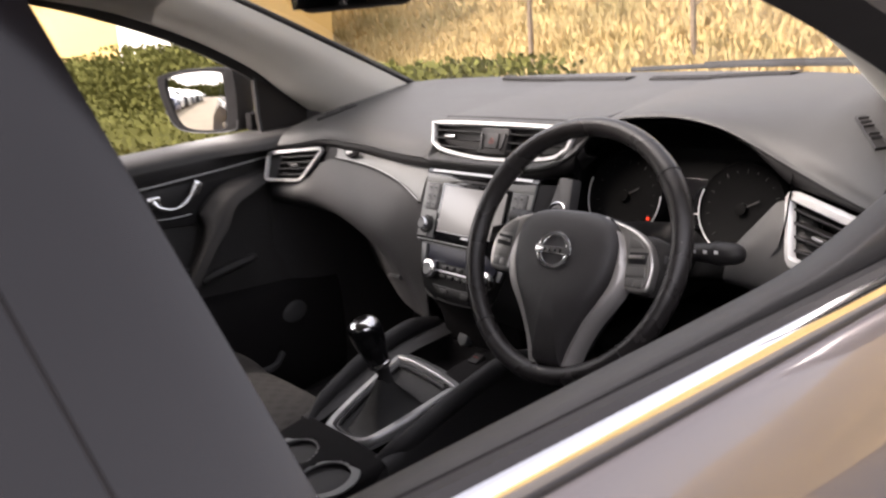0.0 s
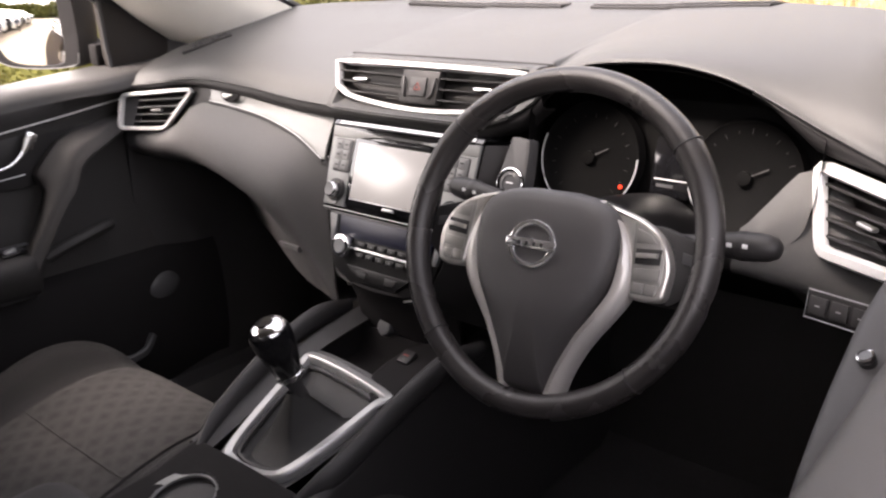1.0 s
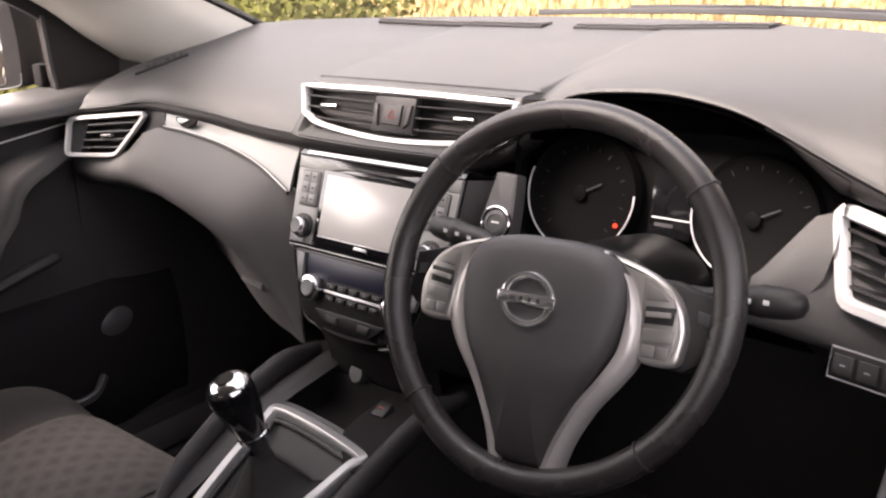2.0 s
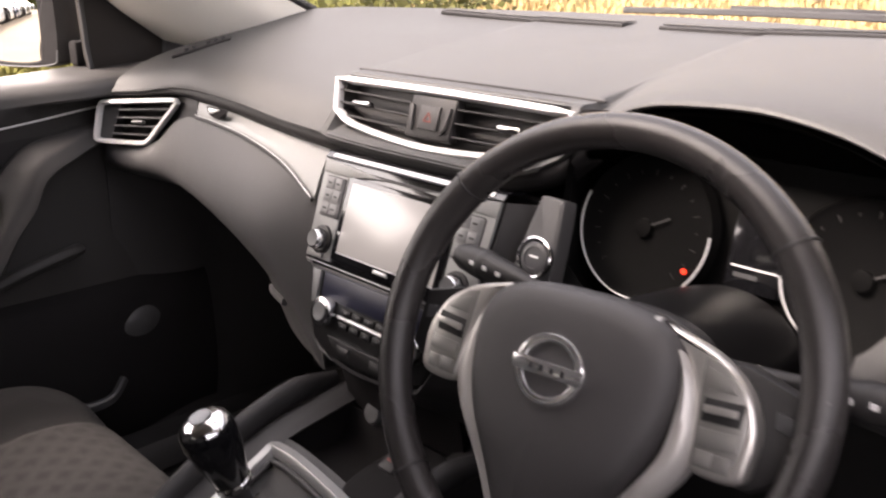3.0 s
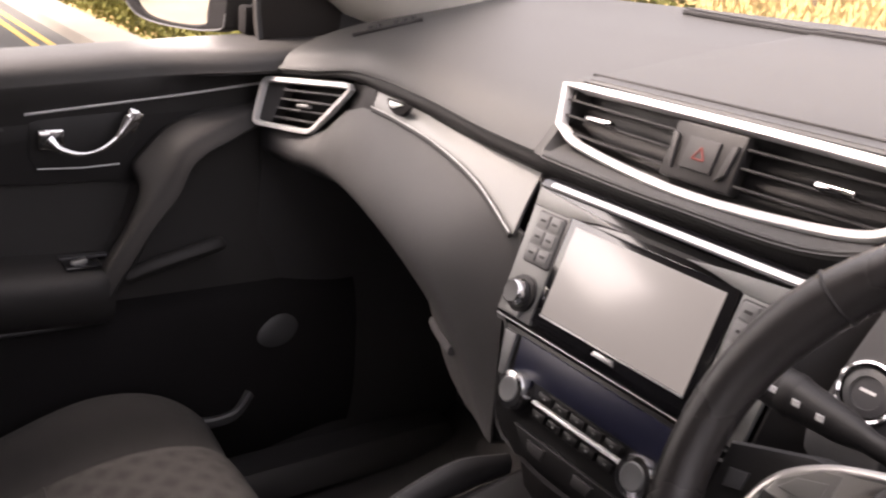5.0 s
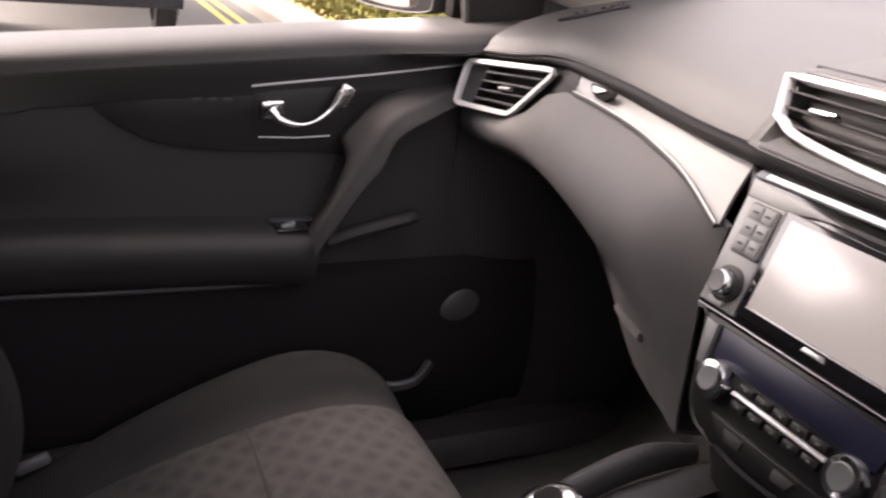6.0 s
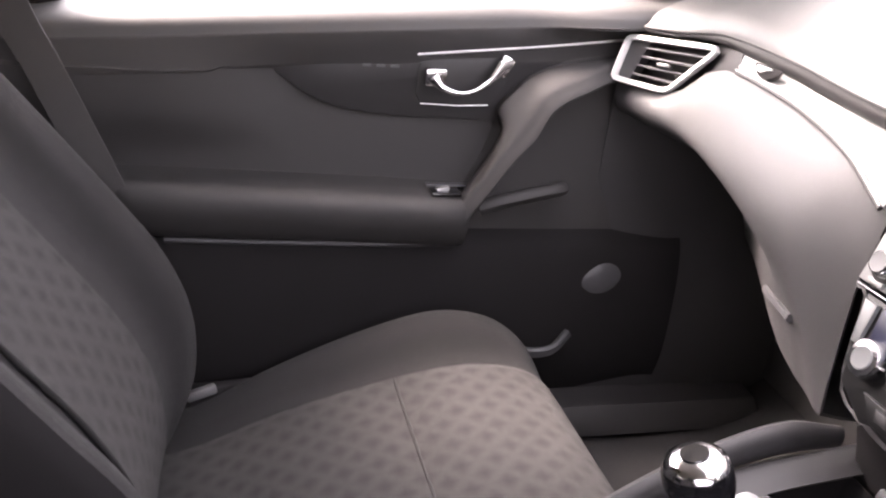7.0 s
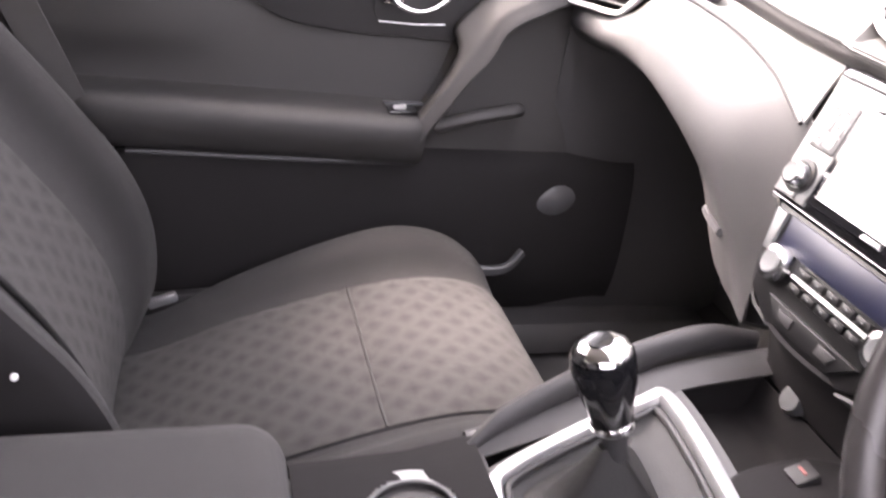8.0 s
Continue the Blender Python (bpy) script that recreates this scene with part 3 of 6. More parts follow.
for s in (-1, 1):
    wing = part("button_panel", on_face([(s * 0.090, 0.899), (s * 0.1345, 0.899), (s * 0.1385, 0.994), (s * 0.090, 0.994)][::s], 0.004, -0.004, 0.0015), TRIMGREY, unit, "satin silver side panel")
    block = [(s * px, pz) for px, pz in ((0.0945, 0.9475), (0.1235, 0.9475), (0.1255, 0.9495), (0.1265, 0.9885), (0.1245, 0.9905), (0.0955, 0.9905), (0.0935, 0.9885), (0.0925, 0.9495))]
    part("block_groove", on_face([(q * 1.0 + s * (0.0012 if abs(q) > 0.11 else -0.0012), w + (0.0012 if w > 0.97 else -0.0012)) for q, w in block][::s], 0.0008, 0.000, 0.0002), BLACK, wing)
    part("button_block", on_face(block[::s], 0.0022, 0.000, 0.0008), UNITGREY, wing, "grey block of buttons")
    for i in range(3):
        z = 0.9838 - i * 0.0142
        for x0, x1 in ((0.0955, 0.1088), (0.1102, 0.1235)):
            part("button", on_face([(s * x0, z - 0.0060), (s * x1, z - 0.0060), (s * x1, z + 0.0060), (s * x0, z + 0.0060)][::s], 0.0036, 0.000, 0.001), UNITGREY, wing)
            part("legend", on_face([(s * (x0 + 0.0035), z - 0.0010), (s * (x1 - 0.0035), z - 0.0010), (s * (x1 - 0.0035), z + 0.0012), (s * (x0 + 0.0035), z + 0.0012)][::s], 0.0005, 0.0036, 0), BLACK, wing)
    part("knob_ring", lathe([(0.0170, 0), (0.0170, 0.003), (0.013, 0.004)], faced(s * 0.1105, 0.9205, 0.0)), BLACK, unit)
    knob = part("tuning_knob", lathe([(0.0108, 0.003), (0.0108, 0.013), (0.0094, 0.0155), (0.0, 0.0148)], faced(s * 0.1105, 0.9205, 0.0)), BUTTON, unit, "round grey tuning knob with bright edge")
    part("knob_edge", lathe([(0.0109, 0.008), (0.0119, 0.0088), (0.0115, 0.0135), (0.0096, 0.0158)], faced(s * 0.1105, 0.9205, 0.0)), CHROME, knob)
    part("button", on_face([(s * 0.104, 0.9005), (s * 0.122, 0.9005), (s * 0.123, 0.9055), (s * 0.104, 0.9055)][::s], 0.003, 0.000, 0.001), TRIMGREY, unit)
part("screen_bezel", on_face([(-0.0885, 0.9035), (0.0885, 0.9035), (0.0885, 0.9955), (-0.0885, 0.9955)], 0.005, -0.004, 0.0015), GLOSS, unit)
part("screen", on_face([(-0.0793, 0.9135), (0.0793, 0.9135), (0.0793, 0.990), (-0.0793, 0.990)], 0.002, 0.0005, 0.0004), SCREEN, unit, "glossy screen, its mirrored daylight partly put in as glow")
part("lower_line", on_face([(-0.135, 0.8945), (0.135, 0.8945), (0.135, 0.8957), (-0.135, 0.8957)], 0.0012, -0.004, 0.0003), SATIN, unit, "thin bright lower edge")
part("eject_mark", on_face([(0.066, 1.0008), (0.080, 1.0008), (0.080, 1.0028), (0.066, 1.0028)], 0.0006, -0.0035, 0), INK, unit)
part("release_catch", on_face([(-0.012, 0.9055), (0.012, 0.9055), (0.010, 0.9095), (-0.010, 0.9095)], 0.002, 0.001, 0.0005), SATIN, unit)
part("bright_line", on_face([(-0.080, 0.9115), (0.080, 0.9115), (0.080, 0.9130), (-0.080, 0.9130)], 0.002, 0.0008, 0.0004), SATIN, unit)

climate = thing("climate_panel", "dark climate control panel with two chrome-ringed knobs", "control panel", at=(0, -0.03, 0.81))
part("body", on_face([(-0.052, 0.800), (0.052, 0.800), (0.092, 0.818), (0.120, 0.8925), (-0.120, 0.8925), (-0.092, 0.818)], 0.030, -0.034, 0.003), PANELBLACK, climate)
part("display", on_face([(-0.088, 0.8610), (0.088, 0.8610), (0.093, 0.8885), (-0.093, 0.8885)], 0.003, -0.004, 0.001), BLUELCD, climate, "dark blue display strip")
part("bright_bar", on_face([(-0.051, 0.8462), (0.051, 0.8462), (0.051, 0.8492), (-0.051, 0.8492)], 0.006, -0.004, 0.001), BRIGHT, climate, "thin bright bar")
for s in (-1, 1):
    part("side_cheek", on_face([(s * 0.095, 0.852), (s * 0.103, 0.852), (s * 0.114, 0.888), (s * 0.098, 0.888)][::s], 0.005, -0.004, 0.001), GREYTRIM, climate)
    part("knob_ring", lathe([(0.0180, 0), (0.0176, 0.011), (0.0160, 0.0140), (0.0112, 0.0145)], faced(s * 0.0735, 0.8475, -0.004)), CHROME, climate, "chrome knob ring")
    part("knob", lathe([(0.0112, 0.002), (0.0112, 0.0146), (0.0100, 0.0155), (0.0, 0.0145)], faced(s * 0.0735, 0.8475, -0.004)), GREYTRIM, climate, "round grey temperature knob")
for i in range(5):
    x = -0.040 + i * 0.020
    for z in (0.8545, 0.8400):
        part("button", on_face([(x - 0.008, z - 0.0035), (x + 0.008, z - 0.0035), (x + 0.008, z + 0.0035), (x - 0.008, z + 0.0035)], 0.0048, -0.004, 0.0006), PANELBLACK, climate)
        part("legend", on_face([(x - 0.0016, z - 0.0007), (x + 0.0016, z - 0.0007), (x + 0.0016, z + 0.0007), (x - 0.0016, z + 0.0007)], 0.0005, 0.0007, 0), GREYTRIM, climate)
part("heater_grille", on_face([(-0.040, 0.806), (0.040, 0.806), (0.062, 0.824), (-0.062, 0.824)], 0.004, -0.004, 0.001), PANELBLACK, climate)
for s in (-1, 1):
    part("seat_switch", on_face([(s * 0.018, 0.811), (s * 0.036, 0.811), (s * 0.040, 0.820), (s * 0.018, 0.820)][::s], 0.003, -0.001, 0.001), BLACK, climate)

# dark backing behind stack and panels
part("core", loft([[(x, 0.085, 1.000), (x, 0.090, 0.90), (x, 0.095, 0.80), (x, 0.22, 0.62)] for x in (-0.30, -0.1, 0.1, 0.165)], 6, 10, 0.01), BLACK, dash)
for s in (-1, 1):
    # cheeks either side of the stack
    part("stack_cheek", loft([[face(s * 0.143, 1.010, -0.004), face(s * 0.140, 0.955, -0.004), face(s * 0.137, 0.895, -0.004), face(s * 0.120, 0.886, -0.004), face(s * 0.092, 0.815, -0.006), face(s * 0.052, 0.798, -0.008)], [(s * 0.190, 0.06, 1.006), (s * 0.184, 0.060, 0.950), (s * 0.200, 0.064, 0.87), (s * 0.204, 0.066, 0.83), (s * 0.204, 0.070, 0.78), (s * 0.204, 0.075, 0.72)]], 5, 18, 0.003), BLACK, dash)

# ---- instrument cluster and driver's side panels ----
cluster = thing("instrument_cluster", "dark instrument cluster with two round dials under a hood", "instrument panel", at=(0.36, 0.12, 0.93))
arch = []
for x in np.linspace(0.193, 0.552, 26):
    ly, lz = lip_at(x)
    arch.append((x, ly + 0.002, lz - 0.006))
low = [(0.548, 0.045, 0.99), (0.53, 0.04, 0.945), (0.44, 0.03, 0.915), (0.36, 0.028, 0.905), (0.265, 0.03, 0.906), (0.210, 0.035, 0.930), (0.194, 0.04, 0.99)]
outer = np.array(arch + spline(low, 20).tolist())
mid_c = np.array([0.362, 0.115, 0.995])
rings = [outer, lerp(outer, mid_c, 0.01) + [0, 0.008, 0], lerp(outer, mid_c, -0.06) + [0, 0.034, 0], lerp(outer, mid_c, -0.16) + [0, 0.080, 0]]
for r in rings[1:]:
    r[:26, 2] = np.minimum(r[:26, 2], outer[:26, 2] - 0.004)
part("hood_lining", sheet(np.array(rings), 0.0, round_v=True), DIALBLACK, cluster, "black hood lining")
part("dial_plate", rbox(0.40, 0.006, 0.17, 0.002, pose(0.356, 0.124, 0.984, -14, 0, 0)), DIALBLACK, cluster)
for k, x in enumerate((0.248, 0.452)):
    R = 0.070 if k == 0 else 0.0655
    m = plane_frame((x, 0.104, 0.990), (1, 0, 0), (0, -0.97, 0.242))
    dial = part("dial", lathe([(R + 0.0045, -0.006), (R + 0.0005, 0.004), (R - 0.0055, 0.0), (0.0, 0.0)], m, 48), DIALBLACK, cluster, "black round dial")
    arc = lambda r, a0, a1, h: [m @ Vector((r * math.cos(radians(a)), r * math.sin(radians(a)), h)) for a in np.linspace(a0, a1, 34)]
    part("dial_ring", sweep(arc(R, -200, 4, 0.006), oval(0.0011, 0.0013, 8), up=tuple(m.to_3x3() @ Vector((0, 0, 1)))), BRIGHT, dial, "thin bright dial ring")
    for i in range(17):
        a = radians(225 - i * 270 / 16)
        part("tick", rbox(0.006 if i % 2 == 0 else 0.003, 0.0009, 0.0004, 0, m @ pose(0.054 * math.cos(a), 0.054 * math.sin(a), 0.001) @ Matrix.Rotation(a, 4, "Z")), BLACK, dial)
    a = radians(28)
    part("needle", rbox(0.034, 0.0016, 0.001, 0, m @ pose(0.012 * math.cos(a), 0.012 * math.sin(a), 0.004) @ Matrix.Rotation(a, 4, "Z")), DARK, dial, "thin grey needle")
    part("needle_cap", lathe([(0.009, 0.002), (0.0085, 0.006), (0, 0.007)], m, 20), DIALBLACK, dial)
    if k == 0:
        part("warning_lamp", lathe([(0.0027, 0.002), (0.0027, 0.003), (0, 0.0032)], m @ pose(0.050, -0.031, 0), 12), REDLAMP, dial, "glowing red warning lamp")
mp = plane_frame((0.357, 0.116, 0.985), (1, 0, 0), (0, -0.97, 0.242))
part("info_display", prism([(-0.026, -0.034), (0.026, -0.034), (0.026, 0.040), (-0.026, 0.040)], 0.002, mp, 0.0008), GLOSS, cluster)
part("display_line", prism([(-0.022, -0.013), (0.022, -0.013), (0.022, -0.0115), (-0.022, -0.0115)], 0.0006, mp @ pose(0, 0, 0.002)), WHITEINK, cluster)
part("display_bar", prism([(-0.018, -0.022), (0.004, -0.022), (0.004, -0.018), (-0.018, -0.018)], 0.0006, mp @ pose(0, 0, 0.002)), BUTTON, cluster)

# start button on its panel
sb = plane_frame((0.197, 0.002, 0.970), (1, 0, 0), (0, -0.95, 0.31))
starter = part("start_panel", prism([(px, py) for px, py in spline([(-0.026, -0.050), (0.018, -0.060), (0.020, -0.02), (0.016, 0.050), (0.010, 0.057), (-0.010, 0.058), (-0.014, 0.050), (-0.024, 0.0)], 30, True)], 0.02, sb @ pose(0, 0, -0.022), 0.003), LOWER, dash, "grey panel with the start button")
part("button_ring", sweep([sb @ Vector((0.0185 * math.cos(a), 0.0185 * math.sin(a), 0.002)) for a in np.linspace(0, 2 * math.pi, 36, endpoint=False)], oval(0.0021, 0.003, 8), True, up=(0, -0.95, 0.31)), CHROME, starter, "bright ring")
part("start_button", lathe([(0.0150, 0), (0.0150, 0.003), (0.0105, 0.0045), (0.0100, 0.003), (0, 0.003)], sb, 28), BUTTON, starter, "round grey start button")
part("legend", prism([(-0.005, -0.001), (0.005, -0.001), (0.005, 0.001), (-0.005, 0.001)], 0.0005, sb @ pose(0, 0.001, 0.0032)), WHITEINK, starter)

# panel right of the wheel and the knee panel under it
def knee2(x):
    t = (x - 0.20) / 0.54
    ty = float(np.interp(x, [0.20, 0.40, 0.48, 0.54, 0.565, 0.60, 0.64, 0.69, 0.75], [0.035, 0.028, 0.036, 0.046, 0.046, 0.038, 0.018, -0.018, -0.045]))
    tz = float(np.interp(x, [0.20, 0.26, 0.44, 0.48, 0.52, 0.555, 0.58, 0.62, 0.75], [0.96, 0.912, 0.925, 0.955, 1.012, 1.024, 0.99, 0.955, 0.952]))
    e = float(np.interp(x, [0.20, 0.30, 0.48, 0.58, 0.64, 0.75], [0.905, 0.895, 0.908, 0.893, 0.878, 0.868]))
    lean = 0.36 * float(np.interp(x, [0.46, 0.50, 0.60, 0.64], [0, 1, 1, 0]))
    back = lambda z: lean * max(0.0, z - 0.944)
    return [(x, ty + 0.006 + back(tz), tz), (x, ty - 0.004 + back(lerp(tz, e, 0.4)), lerp(tz, e, 0.4)), (x, ty - 0.011, lerp(tz, e, 0.85)), (x, ty - 0.006, e - 0.003), (x, ty + 0.014, e - 0.010), (x, ty + 0.06, e - 0.020), (x, 0.20, 0.835), (x, 0.32, 0.76)]


cols = [spline(knee2(x), 30) for x in np.linspace(0.475, 0.745, 36)]
part("driver_panel", sheet(np.array(cols)[:, ::-1], 0.004), PAD, dash, "dark grey panel beside the cluster")
cols = [spline(knee2(x), 30) for x in np.linspace(0.205, 0.475, 30)]
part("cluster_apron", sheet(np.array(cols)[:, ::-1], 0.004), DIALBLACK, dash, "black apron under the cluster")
sw = plane_frame((0.612, 0.002, 0.899), (0.97, -0.22, 0), (-0.2, -0.95, 0.15))
part("strip_outline", sweep([sw @ Vector((a * 0.0465, b * 0.0145, 0.0095)) for a, b in ((-1, -1), (1, -1), (1, 1), (-1, 1))], oval(0.0009, 0.0009, 6), True, up=(-0.2, -0.95, 0.15)), INK, dash, "thin pale outline of the switch strip")
bar = part("switch_strip", prism([(-0.045, -0.013), (0.045, -0.013), (0.045, 0.013), (-0.045, 0.013)], 0.006, sw @ pose(0, 0, 0.004), 0.0015), BLACK, dash, "black strip of small switches")
for i in range(4):
    part("switch", prism([(-0.009, -0.009), (0.009, -0.009), (0.009, 0.009), (-0.009, 0.009)], 0.004, sw @ pose(-0.033 + 0.022 * i, 0, 0.009), 0.001), DARK, bar)
    part("legend", prism([(-0.0025, -0.0006), (0.0025, -0.0006), (0.0025, 0.0008), (-0.0025, 0.0008)], 0.0004, sw @ pose(-0.033 + 0.022 * i, 0, 0.0132)), INK, bar)

# ---- steering wheel ----
HUB = Vector((0.3541, -0.1448, 0.9671))
WT, RIM = radians(22.2), 0.1640
SPIN = radians(1.0)
wm = plane_frame(HUB, (1, 0.068, 0), (0.063, -math.cos(WT), math.sin(WT))) @ Matrix.Rotation(SPIN, 4, "Z")
WN = tuple(wm.to_3x3() @ Vector((0, 0, 1)))
wheel = thing("steering_wheel", "black leather steering wheel with satin silver spokes, turned slightly", "steering wheel", at=tuple(HUB))
turns = np.linspace(0, 2 * math.pi, 96, endpoint=False)
reach = [RIM + 0.006 * math.exp(-((math.degrees(a) - 262) / 32) ** 2) for a in turns]
ring = [wm @ Vector((d * math.cos(a), d * math.sin(a), 0)) for a, d in zip(turns, reach)]
grip = [1.0 + 0.10 * math.exp(-((math.degrees(a) - 35) / 14) ** 2) + 0.10 * math.exp(-((math.degrees(a) - 145) / 14) ** 2) for a in turns]
part("rim", sweep(ring, oval(0.0133, 0.0143, 16), True, up=WN, scale=grip), LEATHER, wheel, "black grained leather rim")
for deg in (40, 140, 226, 314):
    a = radians(deg)
    thick = 1.012 * float(np.interp(a, turns, grip))
    at = wm @ Vector((float(np.interp(a, turns, reach)) * math.cos(a), float(np.interp(a, turns, reach)) * math.sin(a), 0))
    part("stitched_seam", sweep([at + (wm.to_3x3() @ Vector((math.cos(a), math.sin(a), 0))) * 0.0133 * thick * math.cos(b) + Vector(WN) * 0.0143 * thick * math.sin(b) for b in np.linspace(0, 2 * math.pi, 24, endpoint=False)], oval(0.0009, 0.0009, 6), True, up=tuple(wm.to_3x3() @ Vector((-math.sin(a), math.cos(a), 0)))), BLACK, wheel)


PODSILVER = material("pod_silver", (0.56, 0.54, 0.515), 0.30, metal=0.75, spread=0.06, grain=2500, bump=0.03)
PODFACE = material("pod_face", (0.27, 0.262, 0.25), 0.38, metal=0.6, spread=0.06, grain=2500, bump=0.03)


def half(points):
    """Mirrors an outline of the right half to the whole."""
    return points + [(-x, y) for x, y in reversed(points) if x > 1e-6]


# the airbag cover is a pillow: rings of its outline, rising towards the middle
cover = spline(half([(0.0, 0.0500), (0.030, 0.0495), (0.057, 0.0440), (0.074, 0.033), (0.081, 0.014), (0.0805, -0.010), (0.077, -0.030), (0.070, -0.050), (0.058, -0.073), (0.0450, -0.099), (0.033, -0.126), (0.024, -0.150), (0.020, -0.158)])[::-1], 96, True)
domed = []
for k, h in ((1.0, -0.016), (1.0, -0.002), (0.985, 0.006), (0.955, 0.0125), (0.90, 0.0170), (0.80, 0.0195), (0.62, 0.0212), (0.40, 0.0220), (0.18, 0.0222), (0.01, 0.0222)):
    domed.append([wm @ Vector((x * k, -0.030 + (y + 0.030) * k, h - 0.016 * max(0.0, -(y * k) - 0.06) / 0.1)) for x, y in cover])
pillow = sheet(np.array(domed), round_v=True)
bmesh.ops.recalc_face_normals(pillow, faces=pillow.faces)
part("airbag_cover", pillow, HUBSKIN, wheel, "dark grey grained airbag cover", 60)
part("hub_back", prism([(x * 1.06, y * 1.01) for x, y in cover], 0.024, wm @ pose(0, 0, -0.044), 0.004), BLACK, wheel)
part("lower_bridge", prism([(-0.034, -0.134), (-0.037, -0.166), (0.037, -0.166), (0.034, -0.134)], 0.016, wm @ pose(0, 0, -0.028), 0.004), BLACK, wheel)
# inner edge, outer edge and height of the silver spokes
SPOKES = spline([(0.047, 0.051, 0.0455), (0.066, 0.077, 0.029), (0.0755, 0.0900, 0.006), (0.0760, 0.0955, -0.021), (0.0725, 0.0915, -0.042), (0.0640, 0.0790, -0.063), (0.0530, 0.0645, -0.083), (0.0430, 0.0525, -0.103), (0.0315, 0.0410, -0.129), (0.0220, 0.0330, -0.160)], 44)
for s in (-1, 1):
    ribbon = []
    for i, (x0, x1, y) in enumerate(SPOKES):
        low = -0.010 * i / 43
        dip = -0.012 * max(0.0, -y - 0.06) / 0.1
        ribbon.append([wm @ Vector((s * lerp(x0 + 0.006 * (s > 0) * min(1.0, max(0.0, (y + 0.09) / 0.05)), x1, u), y - 0.004 * u, 0.0060 + low * 0.4 * u + dip - 0.006 * u * u + bow)) for u, bow in ((-0.10, -0.010), (0.0, 0.0), (0.3, 0.0022), (0.65, 0.0024), (0.95, 0.0), (1.0, -0.004), (1.0, -0.014))])
    part("silver_spoke", sheet(np.array(ribbon)[:, ::-s], 0.0015), SPOKE, wheel, "satin silver spoke sweeping down to the rim", 50)
    pod_line = spline([(s * x, y) for x, y in ((0.055, 0.0425), (0.080, 0.0380), (0.102, 0.0300), (0.121, 0.0155), (0.1310, -0.006), (0.1315, -0.026), (0.1260, -0.0415), (0.099, -0.0430), (0.0935, -0.030), (0.0900, -0.002), (0.078, 0.0255))], 60, True)
    pod = part("switch_pod", prism(pod_line[::-s], 0.014, wm @ pose(0, 0, -0.011), 0.004, 4), PODSILVER, wheel, "satin silver switch pod", 50)
    key = lambda pts, z, h, mat, nm, lb="": part(nm, prism([(s * (q - 0.0075), w + 0.0085) for q, w in pts][::s], h, wm @ pose(0, 0, z), 0.0009), mat, pod, lb)
    key(((0.1045, -0.047), (0.128, -0.046), (0.1325, -0.034), (0.133, -0.014), (0.125, 0.006), (0.108, 0.019), (0.098, 0.021), (0.1005, -0.008)), 0.0022, 0.0014, PODFACE, "face_plate", "grey face plate")
    key(((0.1040, -0.0185), (0.1290, -0.0165), (0.1295, -0.0015), (0.1035, -0.0035)), 0.0030, 0.0012, BLACK, "rocker_well", "dark rocker recess")
    key(((0.1060, -0.0125), (0.1265, -0.0105), (0.1268, -0.0060), (0.1058, -0.0080)), 0.0036, 0.0055, PODSILVER, "rocker", "silver rocker bar")
    key(((0.1030, 0.0015), (0.1230, 0.0030), (0.1160, 0.0110), (0.1020, 0.0150)), 0.0030, 0.0018, PODFACE, "button")
    key(((0.1050, -0.0335), (0.1310, -0.0310), (0.1300, -0.0205), (0.1045, -0.0225)), 0.0030, 0.0022, PODFACE, "button")
    for x0, x1 in ((0.1060, 0.1170), (0.1185, 0.1290)):
        key(((x0, -0.0455), (x1, -0.0450), (x1 + 0.0005, -0.0355), (x0, -0.0360)), 0.0030, 0.0024, PODFACE, "button")
    part("spoke_bridge", prism([(s * 0.078, 0.030), (s * 0.112, 0.030), (s * 0.154, 0.018), (s * 0.157, -0.026), (s * 0.130, -0.046), (s * 0.080, -0.044)][::-s], 0.022, wm @ pose(0, 0, -0.034), 0.005), BLACK, wheel)
    # small grey plate painting the highlight on each spoke bridge
    part("bridge_highlight", prism([(s * 0.136, 0.008), (s * 0.147, 0.006), (s * 0.147, -0.004), (s * 0.137, -0.002)][::-s], 0.003, wm @ pose(0, 0, -0.0125), 0.001), BUTTON, wheel)
em = wm @ pose(-0.005, -0.0085, 0.0225)
badge = part("emblem", sweep([em @ Vector((0.0235 * math.cos(a), 0.0215 * math.sin(a), 0.001)) for a in np.linspace(0, 2 * math.pi, 36, endpoint=False)], oval(0.0034, 0.0025, 8), True, up=WN), BADGE, wheel, "chrome ring emblem with a cross bar")
part("emblem_plate", lathe([(0.0215, -0.004), (0.0215, -0.001), (0, -0.0006)], em, 28), BLACK, badge)
part("emblem_bar", rbox(0.057, 0.0105, 0.004, 0.0012, em @ pose(0, 0, 0.002)), BADGE, badge)
for k in range(4):
    part("lettering_bar", rbox(0.0030, 0.0040, 0.0006, 0.0002, em @ pose(-0.0128 + 0.0085 * k, 0, 0.0043)), BLACK, badge)

